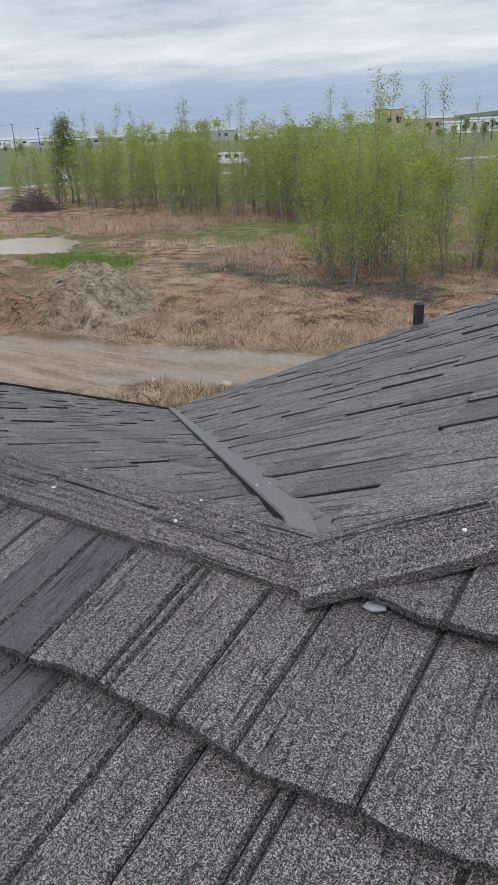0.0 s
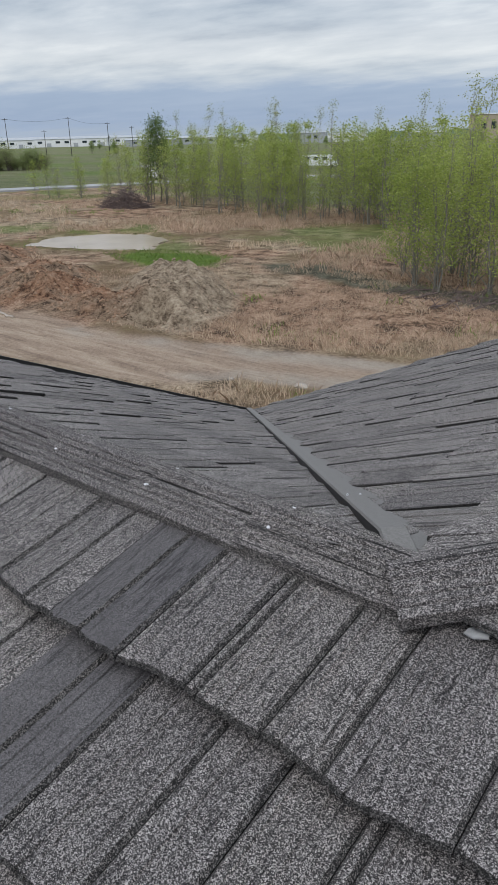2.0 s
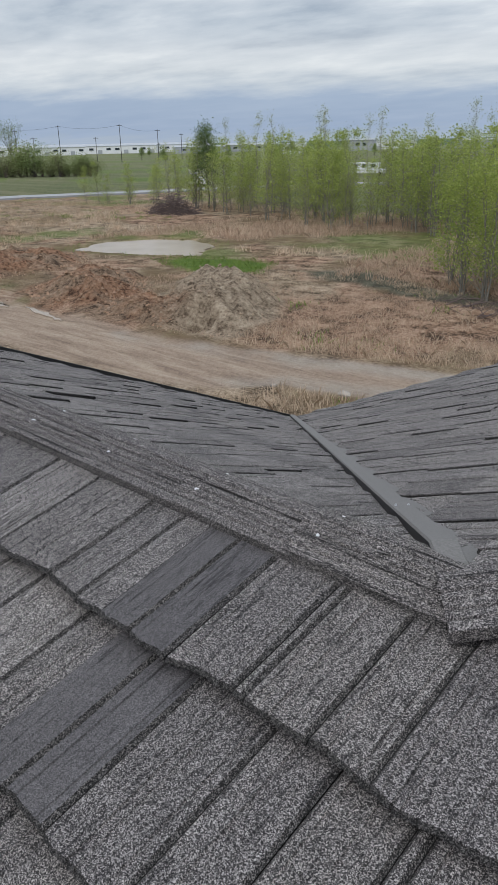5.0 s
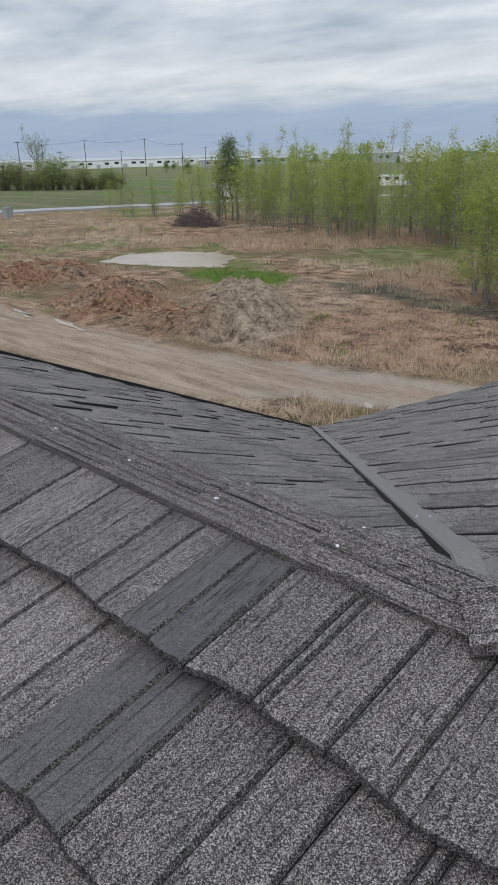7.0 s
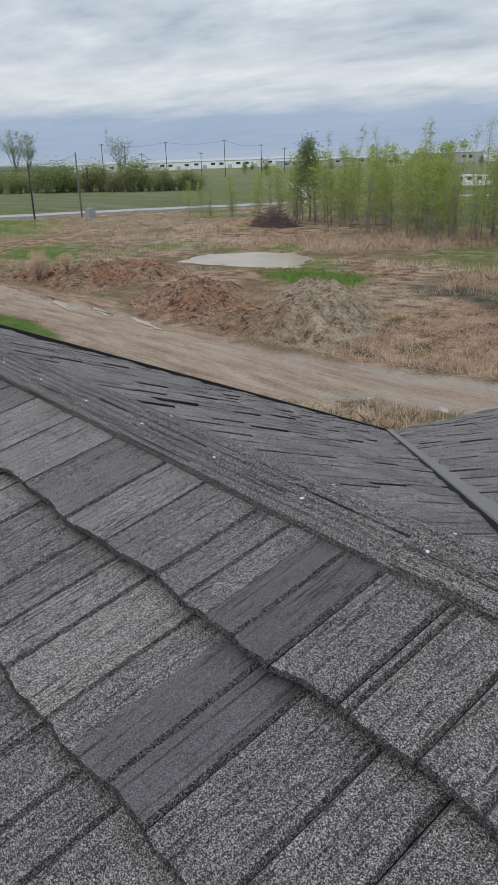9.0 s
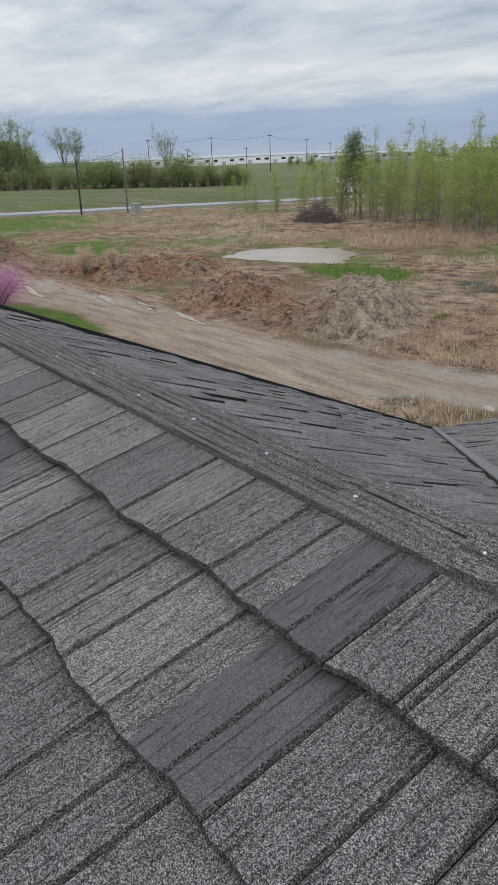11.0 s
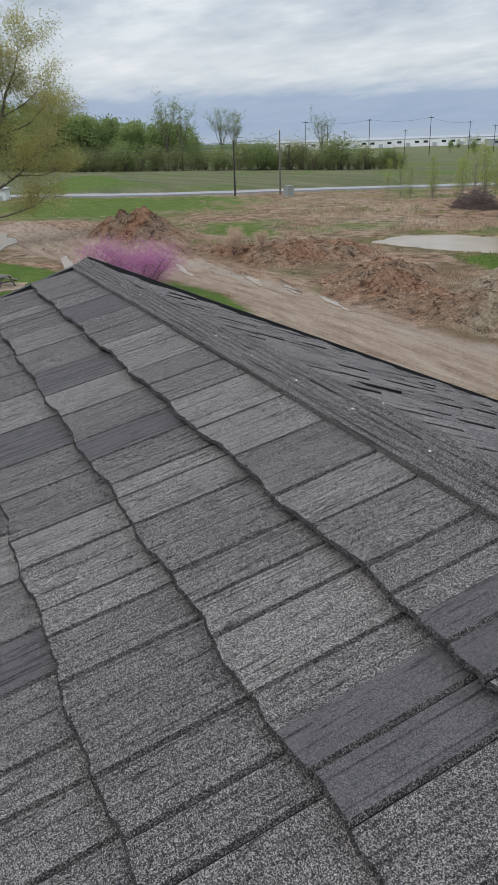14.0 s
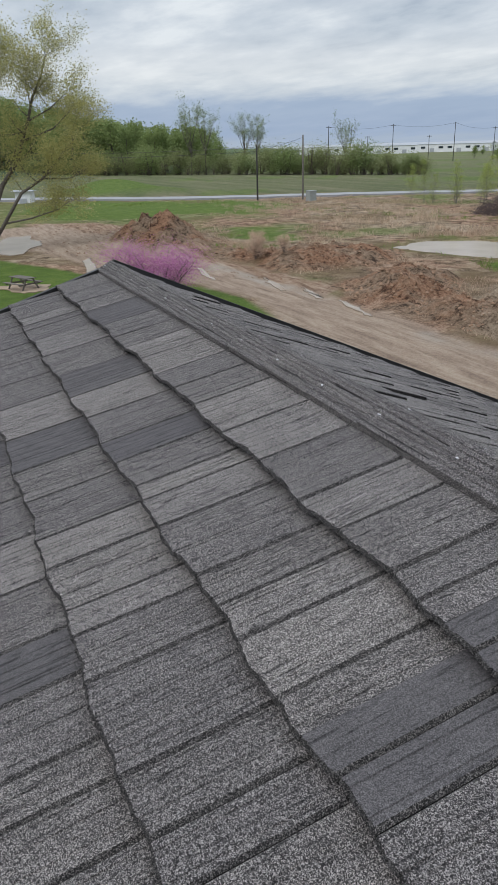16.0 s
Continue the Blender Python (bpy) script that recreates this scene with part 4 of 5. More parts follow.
# ---- trees and plants ----
def tree_meshes(seed, height, stems, lean, limb_from, limbs, reach_out, leaves, leaf, bark, leaf_mat, thick, droop=0.0, spread=0.35):
    """A wooden frame of tapered tubes and a crown of single leaves round its twigs."""
    r = random.Random(seed)
    verts, faces, tips = [], [], []
    for s in range(stems):
        a = r.uniform(0, 6.28)
        h = height * r.uniform(0.72, 1.0) if s else height
        top = Vector((math.cos(a), math.sin(a), 0)) * lean * h * r.uniform(0.4, 1.0) + Vector((0, 0, h))
        foot = Vector((r.uniform(-1, 1), r.uniform(-1, 1), 0)) * 0.25 * (stems > 1) * height / 8
        pts = [foot.lerp(top, f) + Vector((r.uniform(-1, 1), r.uniform(-1, 1), 0)) * 0.02 * h * (0 < f < 1) for f in (0, 0.15, 0.3, 0.45, 0.6, 0.75, 0.9, 1)]
        pts[0] -= Vector((0, 0, 0.3))
        rad = [thick * h / height * w for w in (1.25, 1, 0.86, 0.72, 0.55, 0.38, 0.2, 0.06)]
        tube(verts, faces, pts, rad, 7)
        tips += [pts[-1], pts[-2]]
        for _ in range(limbs // stems):
            f = limb_from + (0.97 - limb_from) * r.random() ** 1.05
            i = min(int(f * 7), 6)
            base = pts[i].lerp(pts[i + 1], f * 7 - i)
            w = r.uniform(0, 6.28)
            out = reach_out * h * (1.15 - f) * r.uniform(0.6, 1.2)
            rise = out * r.uniform(0.5, 1.2) * (1 - droop)
            end = base + Vector((math.cos(w) * out, math.sin(w) * out, rise))
            mid = base.lerp(end, 0.5) + Vector((r.uniform(-0.1, 0.1), r.uniform(-0.1, 0.1), 0.12)) * out
            rr = thick * (1.1 - f) * 0.42
            tube(verts, faces, [base, mid, end], [rr, rr * 0.6, rr * 0.15], 4)
            tips += [mid, end, mid.lerp(end, 0.5)]
            for _ in range(3):
                g = mid.lerp(end, r.uniform(0, 0.9))
                v = Vector((r.uniform(-1, 1), r.uniform(-1, 1), r.uniform(-0.2 - droop, 1.0 - droop))) * out * 0.45
                tube(verts, faces, [g, g + v], [rr * 0.35, rr * 0.08], 3)
                tips += [g + v, g + v * 0.6]
    frame_me = mesh_from("trunk", verts, faces, bark, True)
    lv, lf = [], []
    for k in range(leaves):
        t = tips[r.randrange(len(tips))]
        p = t + Vector((r.gauss(0, 1), r.gauss(0, 1), r.gauss(0, 0.8))) * spread
        if p.z < height * limb_from * 0.55:
            continue
        a = Vector((r.uniform(-1, 1), r.uniform(-1, 1), r.uniform(-0.6, 0.6))).normalized() * leaf * r.uniform(0.6, 1.3)
        b = a.cross(Vector((r.uniform(-1, 1), r.uniform(-1, 1), r.uniform(-1, 1)))).normalized() * leaf * 0.55
        n = len(lv)
        lv += [p - a, p + b, p + a, p - b]
        lf.append((n, n + 1, n + 2, n + 3))
    return frame_me, mesh_from("crown", lv, lf, leaf_mat)


def branching(seed, limbs, twig, levels, leaves, leaf, spread, bark, leaf_mat, rise=0.45, bare=0.35):
    """A tree from its main limbs, each a polyline with a foot radius: forked side branches, twigs, and leaves in tufts at the tips."""
    r = random.Random(seed)
    verts, faces, tips = [], [], []

    def grow(points, rad, level):
        n = len(points)
        tube(verts, faces, points, [max(rad * (1 - 0.85 * k / (n - 1)), 0.008) for k in range(n)], 7 if level == 0 else 4 if level < levels else 3)
        tips.append((points[-1], level))
        if level == levels:
            tips.append((points[n // 2], level))
            return
        run = sum((Vector(b) - Vector(a)).length for a, b in zip(points, points[1:]))
        for _ in range(max(3, int(run / (twig * 0.6**level) * (2.6 if level == 0 else 3.4)))):
            f = (bare if level == 0 else 0.15) + (1 - (bare if level == 0 else 0.15)) * r.random()
            k = min(int(f * (n - 1)), n - 2)
            g = Vector(points[k]).lerp(Vector(points[k + 1]), f * (n - 1) - k)
            d = (Vector(points[k + 1]) - Vector(points[k])).normalized()
            d = (d * 0.55 + Vector((r.gauss(0, 0.6), r.gauss(0, 0.6), r.gauss(rise, 0.4)))).normalized()
            size = twig * 0.62**level * r.uniform(0.55, 1.25)
            mid = g + d * size * 0.5 + Vector((r.uniform(-1, 1), r.uniform(-1, 1), r.uniform(-0.3, 1))) * size * 0.10
            grow([g, mid, g + d * size + Vector((0, 0, 0.08 * size))], max(rad * (1 - 0.8 * f) * 0.45, 0.012), level + 1)

    for points, rad in limbs:
        grow([Vector(q) for q in points], rad, 0)
    lv, lf = [], []
    ends = [t for t in tips if t[1] >= levels - 1]
    for _ in range(leaves):
        t, _level = ends[r.randrange(len(ends))]
        q = t + Vector((r.gauss(0, 1), r.gauss(0, 1), r.gauss(0, 0.9))) * spread
        u = Vector((r.uniform(-1, 1), r.uniform(-1, 1), r.uniform(-0.6, 0.6))).normalized() * leaf * r.uniform(0.6, 1.3)
        w = u.cross(Vector((r.uniform(-1, 1), r.uniform(-1, 1), r.uniform(-1, 1)))).normalized() * leaf * 0.55
        n = len(lv)
        lv += [q - u, q + w, q + u, q - w]
        lf.append((n, n + 1, n + 2, n + 3))
    return mesh_from("trunk", verts, faces, bark, True), mesh_from("crown", lv, lf, leaf_mat)


def planted(x, y, sink=0.1):
    return float(heights(np.array([x]), np.array([y]))[0]) - sink


def tree(name, label, category, meshes, at, turn=0.0, size=1.0, group=""):
    x, y = land(*at)
    top = thing(name, label, category, (x, y, planted(x, y)), group)
    top.rotation_euler = (0, 0, turn)
    top.scale = (size, size, size)
    part("trunk", meshes[0], top)
    part("crown", meshes[1], top)
    return top


rnd = random.Random(77)
SAPLING = [tree_meshes(100 + k, 9.0, 1 + k % 3, 0.06, 0.07, 54, 0.23, 1000, 0.112, BARK_PALE, LEAF_SPRING, 0.055, 0, 0.30) for k in range(7)]
SPINDLY = [tree_meshes(200 + k, 10.5, 1, 0.03, 0.15, 50, 0.11, 620, 0.066, BARK_PALE, LEAF_PALE, 0.05, -0.6, 0.20) for k in range(4)]
BUSHY = [tree_meshes(300 + k, 8.2, 5, 0.13, 0.05, 90, 0.25, 3300, 0.072, BARK_PALE, LEAF_SPRING, 0.045, 0, 0.30) for k in range(4)]
DARK = tree_meshes(400, 9.6, 1, 0.02, 0.22, 70, 0.22, 4500, 0.10, BARK, LEAF_DARK, 0.10, 0, 0.50)

for k in range(104):
    f = k / 103
    x = -60.5 + 40 * f + rnd.uniform(-1.5, 1.5)
    y = 56.0 - 7.5 * min(1, f * 1.7) + rnd.random() ** 1.4 * 14
    tree("young_tree", "young tree with thin grey stems and fresh green leaves", "tree", rnd.choice(SAPLING), (x, y), rnd.uniform(0, 6.28), rnd.uniform(0.62, 0.98), "grove of young trees")
for k in range(30):
    f = k / 29
    x = -60 + 47 * f + rnd.uniform(-1.5, 1.5)
    y = 54.5 - 6 * min(1, f * 1.7) + rnd.uniform(0, 9)
    tree("spindly_tree", "thin upright tree with sparse pale spring leaves", "tree", rnd.choice(SPINDLY), (x, y), rnd.uniform(0, 6.28), rnd.uniform(0.78, 1.04), "grove of young trees")
tree("round_tree", "dark green tree with a rounded crown", "tree", DARK, (-58.2, 56.5), 0.4, 1.0)
for x, y, s in ((-16.2, 31.6, 0.90), (-14.6, 29.9, 0.95), (-13.2, 29.2, 0.98), (-12.2, 30.8, 1.02), (-11.0, 29.9, 0.98), (-9.8, 31.4, 0.92), (-14.4, 33.4, 1.0), (-12.0, 34.5, 1.0), (-9.2, 34.6, 0.9), (-8.0, 33.4, 0.78), (-6.4, 36.4, 0.78), (-16.4, 35.6, 0.92), (-7.0, 40.0, 0.85), (-10.5, 41, 0.85), (-4.0, 38.0, 0.8), (-4.5, 44.0, 0.85), (-14.5, 43.0, 0.85), (-18.5, 40, 0.8), (-20, 46, 0.85)):
    tree("bushy_tree", "dense young tree with many stems and bright green leaves", "tree", rnd.choice(BUSHY), (x, y), rnd.uniform(0, 6.28), s, "clump of bright green trees")
for x, y, s in ((-13.6, 32.4, 0.98), (-10.8, 33.0, 0.92), (-15.4, 38, 1.0), (-12.9, 31.0, 0.9)):
    tree("spindly_tree", "thin upright tree with sparse pale spring leaves", "tree", rnd.choice(SPINDLY), (x, y), rnd.uniform(0, 6.28), s, "clump of bright green trees")
for x, y, s in ((-71.9, 61.3, 0.7), (-66, 58, 0.75), (-67, 62, 0.8)):
    tree("spindly_tree", "thin upright tree with sparse pale spring leaves", "tree", rnd.choice(SPINDLY), (x, y), rnd.uniform(0, 6.28), s, "thin trees by the road")
for x, y, s in ((-74.2, 54.0, 0.62), (-75.4, 53.0, 0.55), (-73.2, 54.6, 0.45), (-70.8, 60.5, 0.66), (-68.4, 60.0, 0.7), (-65.6, 59, 0.72), (-64, 57.4, 0.8), (-62.5, 58.5, 0.85), (-72, 57, 0.62), (-71, 56.2, 0.5), (-67.4, 57.2, 0.6), (-69.5, 58.5, 0.55)):
    tree("young_tree", "young tree with thin grey stems and fresh green leaves", "tree", rnd.choice(SAPLING), (x, y), rnd.uniform(0, 6.28), s, "thin trees by the road")

# woods beyond the field
WOOD = [tree_meshes(500 + k, 15, 2, 0.06, 0.10, 30, 0.34, 1250, 0.50, BARK, LEAF_WOOD, 0.2, 0, 1.25) for k in range(5)]
HEDGE = [tree_meshes(520 + k, 6, 6, 0.30, 0.03, 36, 0.34, (1900, 1500, 420, 1900)[k], 0.15, TWIG if k == 2 else BARK, LEAF_OLIVE if k < 3 else LEAF_WOOD, 0.08, 0, 0.9) for k in range(4)]
for k in range(150):
    f = rnd.random() ** 0.9
    x, y = -268 + 70 * f, 14 + 64 * f
    d = rnd.random() ** 1.3 * 60
    tree("woodland_tree", "broad green tree at the edge of the woods", "tree", rnd.choice(WOOD), (x - d, y + d * 0.35), rnd.uniform(0, 6.28), (1.42 - 0.62 * f) * rnd.uniform(0.75, 1.08), "woods beyond the field")
for k in range(125):
    f = k / 124
    x, y = (-252 + 82 * f / 0.66, 30 + 60 * f / 0.66) if f < 0.66 else (-170 + 27 * (f - 0.66) / 0.34, 90 + 13 * (f - 0.66) / 0.34)
    size = rnd.choice((0.45, 0.55, 0.65, 0.8, 1.0, 1.25)) * rnd.uniform(0.85, 1.15)
    tree("hedge_shrub", "dark green shrub in the hedgerow along the field", "shrub", rnd.choice(HEDGE), (x + rnd.uniform(-2, 2), y + rnd.uniform(-2, 3)), rnd.uniform(0, 6.28), size, "hedgerow along the field").scale = (size * 1.35, size * 1.35, size)
for k in range(70):
    a = radians(rnd.uniform(0, 53))
    d = rnd.uniform(260, 420)
    tree("woodland_tree", "broad green tree at the edge of the woods", "tree", rnd.choice(WOOD), (-math.sin(a) * d, math.cos(a) * d), rnd.uniform(0, 6.28), rnd.uniform(0.28, 0.5), "distant trees past the fields")
def tall_limbs(seed, height):
    """A bare bole that forks into a fan of upright limbs."""
    r = random.Random(seed)
    fork = Vector((r.uniform(-0.4, 0.4), r.uniform(-0.4, 0.4), height * 0.36))
    limbs = [([(0, 0, -0.4), fork * 0.5 + Vector((0.1, 0, 0)), fork, fork + Vector((0, 0, height * 0.6))], 0.34)]
    for k in range(5):
        a = 6.28 * k / 5 + r.uniform(-0.4, 0.4)
        out = Vector((math.cos(a), math.sin(a), 0))
        start = fork * r.uniform(0.8, 1.25)
        limbs.append(([start, start + out * height * 0.07 + Vector((0, 0, height * 0.16)), start + out * height * r.uniform(0.15, 0.24) + Vector((0, 0, height * r.uniform(0.42, 0.58)))], 0.16))
    return limbs


TALL = [branching(540 + k, tall_limbs(540 + k, 19.5), 3.2, 2, 2600, 0.17, 0.35, BARK, LEAF_WOOD, 0.45, 0.45) for k in range(2)]
for x, y, s in ((-199.6, 69.5, 1.02), (-195, 72, 0.90), (-203, 86.8, 0.86), (-201, 90, 0.82), (-172, 101, 0.72), (-232, 44, 0.9)):
    tree("tall_tree", "tall half-bare tree above the hedgerow", "tree", TALL[rnd.randrange(2)], (x, y), rnd.uniform(0, 6.28), s, "tall trees in the hedgerow")

# large tree by the yard, redbud by the road
YARD_LIMBS = (([(0, 0, -0.4), (0.2, 0.9, 4.0), (0.1, 1.75, 5.9), (-0.2, 3.2, 7.8), (0.1, 4.5, 11.2), (0.3, 5.1, 13.1), (0.2, 6.0, 14.8), (0.0, 6.6, 16.6)], 0.27),
              ([(0.1, 0.3, 0.2), (0.5, 0.9, 1.7), (0.9, 3.2, 5.2), (1.0, 5.1, 6.4), (0.8, 6.9, 8.4), (0.6, 8.6, 10.2)], 0.21),
              ([(0.2, 0.5, 1.0), (0.5, 1.5, 2.6), (1.2, 3.7, 3.0), (1.6, 6.0, 3.7), (1.5, 7.4, 4.6)], 0.13),
              ([(-0.1, -0.1, 2.0), (-0.6, -0.5, 6.5), (-0.8, 0.0, 11.0), (-0.4, 0.8, 13.6), (-0.2, 1.0, 15.4)], 0.22),
              ([(-0.6, -0.5, 6.5), (-1.5, -3.0, 9.0), (-2.0, -5.0, 12.5), (-2.1, -5.6, 15.0)], 0.17),
              ([(0.0, 4.0, 9.6), (-0.8, 6.6, 10.6), (-1.2, 8.4, 12.2)], 0.11),
              ([(0.6, 5.0, 6.4), (1.0, 7.2, 6.3), (1.2, 9.0, 6.9)], 0.09),
              ([(0.1, 4.5, 11.2), (0.4, 6.4, 12.2), (0.5, 7.8, 13.4)], 0.09),
              ([(-0.8, 0.0, 11.0), (-1.4, -1.2, 13.2), (-1.6, -1.8, 15.0)], 0.12),
              ([(-0.7, 0.0, 11.0), (0.8, 2.0, 13.2), (1.2, 2.6, 15.0)], 0.12))
YARD_TREE = branching(603, YARD_LIMBS, 2.55, 2, 62000, 0.080, 0.46, BARK, LEAF_WILLOW, 0.28, 0.40)
tree("yard_tree", "large spreading tree with thin yellow-green spring leaves", "tree", YARD_TREE, (-58, 3.4), radians(-5), 1.0).scale = (1, 1, 0.94)
REDBUD = tree_meshes(610, 3.0, 9, 1.15, 0.08, 150, 0.46, 16000, 0.036, BARK, BLOSSOM, 0.045, 0, 0.42)
tree("redbud_tree", "small redbud tree covered in pink blossom", "tree", REDBUD, (-33.4, 9.0), 1.0, 1.0).scale = (1.25, 1.25, 0.95)
DRYBUSH = tree_meshes(620, 1.6, 9, 0.6, 0.05, 90, 0.4, 1600, 0.05, TWIG, STRAW_RED, 0.02, 0, 0.18)
for x, y, s in ((-41, 17.4, 1.0), (-42.6, 18.2, 0.8), (-39.6, 18.6, 0.7)):
    tree("dry_shrub", "low brown leafless shrub on the clay", "shrub", DRYBUSH, (x, y), rnd.uniform(0, 6.28), s)


# ---- grasses: what nobody could count ----
def blades(name, label, count, box, keep, tall, wide, mat, seed, clumps=0):
    """Thin upright blades over a stretch of land, gathered in clumps."""
    r = np.random.RandomState(seed)
    (ax, ay), (bx, by) = land(box[0], box[1]), land(box[2], box[3])
    if clumps:
        cx, cy = r.uniform(ax, bx, clumps), r.uniform(ay, by, clumps)
        k = r.randint(0, clumps, count)
        x, y = cx[k] + r.normal(0, 0.42, count), cy[k] + r.normal(0, 0.42, count)
    else:
        x, y = r.uniform(ax, bx, count), r.uniform(ay, by, count)
    ok = keep(x, y)
    x, y = x[ok], y[ok]
    n = len(x)
    z = heights(x, y) - 0.04
    h = r.uniform(0.3, 1.0, n) ** 1.5 * tall
    a = r.uniform(0, 2 * np.pi, n)
    lx, ly = r.normal(0, 0.55, n) * h, r.normal(0, 0.55, n) * h
    w = 0.5 * wide * r.uniform(0.6, 1.3, n)
    base = np.stack([x, y, z], -1)
    side = np.stack([np.cos(a) * w, np.sin(a) * w, 0 * w], -1)
    tip = base + np.stack([lx, ly, h], -1)
    bend = base + np.stack([lx * 0.35, ly * 0.35, h * 0.6], -1)
    v = np.stack([base - side, base + side, bend + side * 0.7, tip, bend - side * 0.7], 1).reshape(-1, 3)
    me = bpy.data.meshes.new(name)
    me.vertices.add(len(v))
    me.vertices.foreach_set("co", v.ravel())
    me.loops.add(5 * n)
    me.loops.foreach_set("vertex_index", np.arange(5 * n))
    me.polygons.add(n)
    me.polygons.foreach_set("loop_start", np.arange(0, 5 * n, 5))
    me.update(calc_edges=True)
    me.materials.append(mat)
    return tagged(new(name, me), label, "grass", kind="stuff")


def open_land(x, y):
    return (reach(ROAD, x, y) < -0.5) & (reach(POND, x, y) < -2.6) & (reach(MOUND, x, y) < 0.2) & (reach(LUSH, x, y) < 0) & (reach(LAWN, x, y) < -0.3) & (reach(DIRT, x, y) < -0.2) & (reach(HEAP, x, y) < 0.2) & (reach(BANK, x, y) < 0.2) & (reach(PILE, x, y) < 0.2)


def patchy(scale, seed, level):
    return lambda x, y: open_land(x, y) & (waves(x, y, scale, seed) > level)


def rusty(x, y):
    return open_land(x, y) & (reach(WET, x, y) < -0.2) & (reach(RUST, x, y) > -1.5) & (waves(x, y, 0.8, 57) > -0.15)


blades("dry_grass", "tall pale dry grass in tufts", 26000, (-28, 17, 0, 30), patchy(0.35, 51, 0.05), 0.40, 0.018, STRAW, 1, 620)
blades("dry_grass", "reddish-brown dry grass lying over", 32000, (-30, 17, 2, 32), patchy(0.3, 52, -0.1), 0.26, 0.019, STRAW_RED, 2, 800)
blades("dry_grass", "pinkish dry grass matted over the rusty ground", 30000, (-22, 16, -8, 28), rusty, 0.24, 0.018, STRAW_RED, 12, 560)
blades("dry_grass", "reddish-brown dry grass before the grove", 46000, (-48, 30, -8, 56), patchy(0.2, 53, -0.2), 0.62, 0.028, STRAW_RED, 3, 1100)
blades("dry_grass", "tall pale dry grass at the foot of the grove", 24000, (-66, 34, -14, 60), patchy(0.25, 54, 0.1), 0.70, 0.030, STRAW, 4, 700)
blades("dry_grass", "short pale dry grass beside the house", 14000, (-16, 8, -4, 20), open_land, 0.5, 0.016, STRAW, 5, 420)
blades("dry_grass", "thin dry grass on the wide meadow", 46000, (-95, 18, -36, 60), lambda x, y: patchy(0.15, 56, -0.05)(x, y) & (reach(GLADE, x, y) < 0), 0.42, 0.034, STRAW, 6, 1500)
blades("green_grass", "fresh green grass by the pond", 9000, (-38, 25, -24, 35), lambda x, y: reach(LUSH, x, y) > -0.4, 0.35, 0.026, GRASS_GREEN, 7, 500)
blades("green_grass", "fresh green lawn behind the house", 16000, (-50, -4, -22, 14), lambda x, y: reach(LAWN, x, y) > 0.0, 0.14, 0.018, GRASS_GREEN, 8)
blades("green_grass", "fresh green grass between the dry tufts", 12000, (-100, 14, -8, 50), patchy(0.12, 58, 0.25), 0.4, 0.045, GRASS_GREEN, 9, 600)
blades("green_grass", "green weeds at the edge of the pond", 1800, (-46, 26, -32, 39), lambda x, y: (reach(POND, x, y) > -1.7) & (reach(POND, x, y) < -0.5), 0.4, 0.022, GRASS_GREEN, 10, 400)


def clods(name, label, count, poly, size, mat, seed):
    r = np.random.RandomState(seed)
    xs, ys = [p[0] for p in poly], [p[1] for p in poly]
    x, y = r.uniform(min(xs), max(xs), count), r.uniform(min(ys), max(ys), count)
    ok = reach(poly, x, y) > 0.1
    x, y = x[ok], y[ok]
    z = heights(x, y)
    verts, faces = [], []
    shape = ((1, 0, 0), (0, 1, 0), (-1, 0, 0), (0, -1, 0), (0, 0, 1), (0, 0, -1))
    tri = ((0, 1, 4), (1, 2, 4), (2, 3, 4), (3, 0, 4), (1, 0, 5), (2, 1, 5), (3, 2, 5), (0, 3, 5))
    for k in range(len(x)):
        n = len(verts)
        sz = size * r.uniform(0.3, 1.2) ** 2
        a = r.uniform(0, 6.28)
        for px, py, pz in shape:
            j = r.uniform(0.7, 1.3)
            verts.append((x[k] + sz * j * (px * math.cos(a) - py * math.sin(a)), y[k] + sz * j * (px * math.sin(a) + py * math.cos(a)), z[k] + sz * j * 0.8 * pz))
        faces += [tuple(n + i for i in t) for t in tri]
    return tagged(new(name, mesh_from(name, verts, faces, mat)), label, "clods", kind="stuff")


CLAY = plain("clay_clod", (0.27, 0.17, 0.11), 0.95, 0.0, 2.0, 0.45, 0.02)
CLAY_GREY = plain("grey_soil_clod", (0.30, 0.225, 0.16), 0.95, 0.0, 2.0, 0.4, 0.02)
clods("clods", "clods of grey-brown soil on the heap", 1900, MOUND, 0.075, CLAY_GREY, 1)
clods("clods", "clods of reddish clay on the small pile", 700, PILE, 0.09, CLAY, 2)
clods("clods", "clods of reddish clay along the dirt road", 700, DIRT, 0.10, CLAY, 3)
clods("clods", "clods of brown clay on the heap by the road", 1500, HEAP, 0.10, CLAY, 4)
clods("clods", "clods of reddish clay on the low bank", 1400, BANK, 0.12, CLAY, 5)


def rock(at, size, seed):
    r = random.Random(seed)
    bm = bmesh.new()
    bmesh.ops.create_icosphere(bm, subdivisions=2, radius=1)
    for v in bm.verts:
        v.co = Vector((v.co.x * size[0], v.co.y * size[1], v.co.z * size[2])) * (1 + 0.22 * noise.noise(v.co * 1.7 + Vector((seed, 0, 0)))) * r.uniform(0.95, 1.05)
    me = bpy.data.meshes.new("boulder")
    bm.to_mesh(me)
    bm.free()
    me.materials.append(STONE)
    x, y = land(*at)
    ob = tagged(new("boulder", me), "pale fieldstone lying in the dry grass", "rock", "stones beside the dirt road")
    ob.location = (x, y, planted(x, y, 0) + size[2] * 0.45)


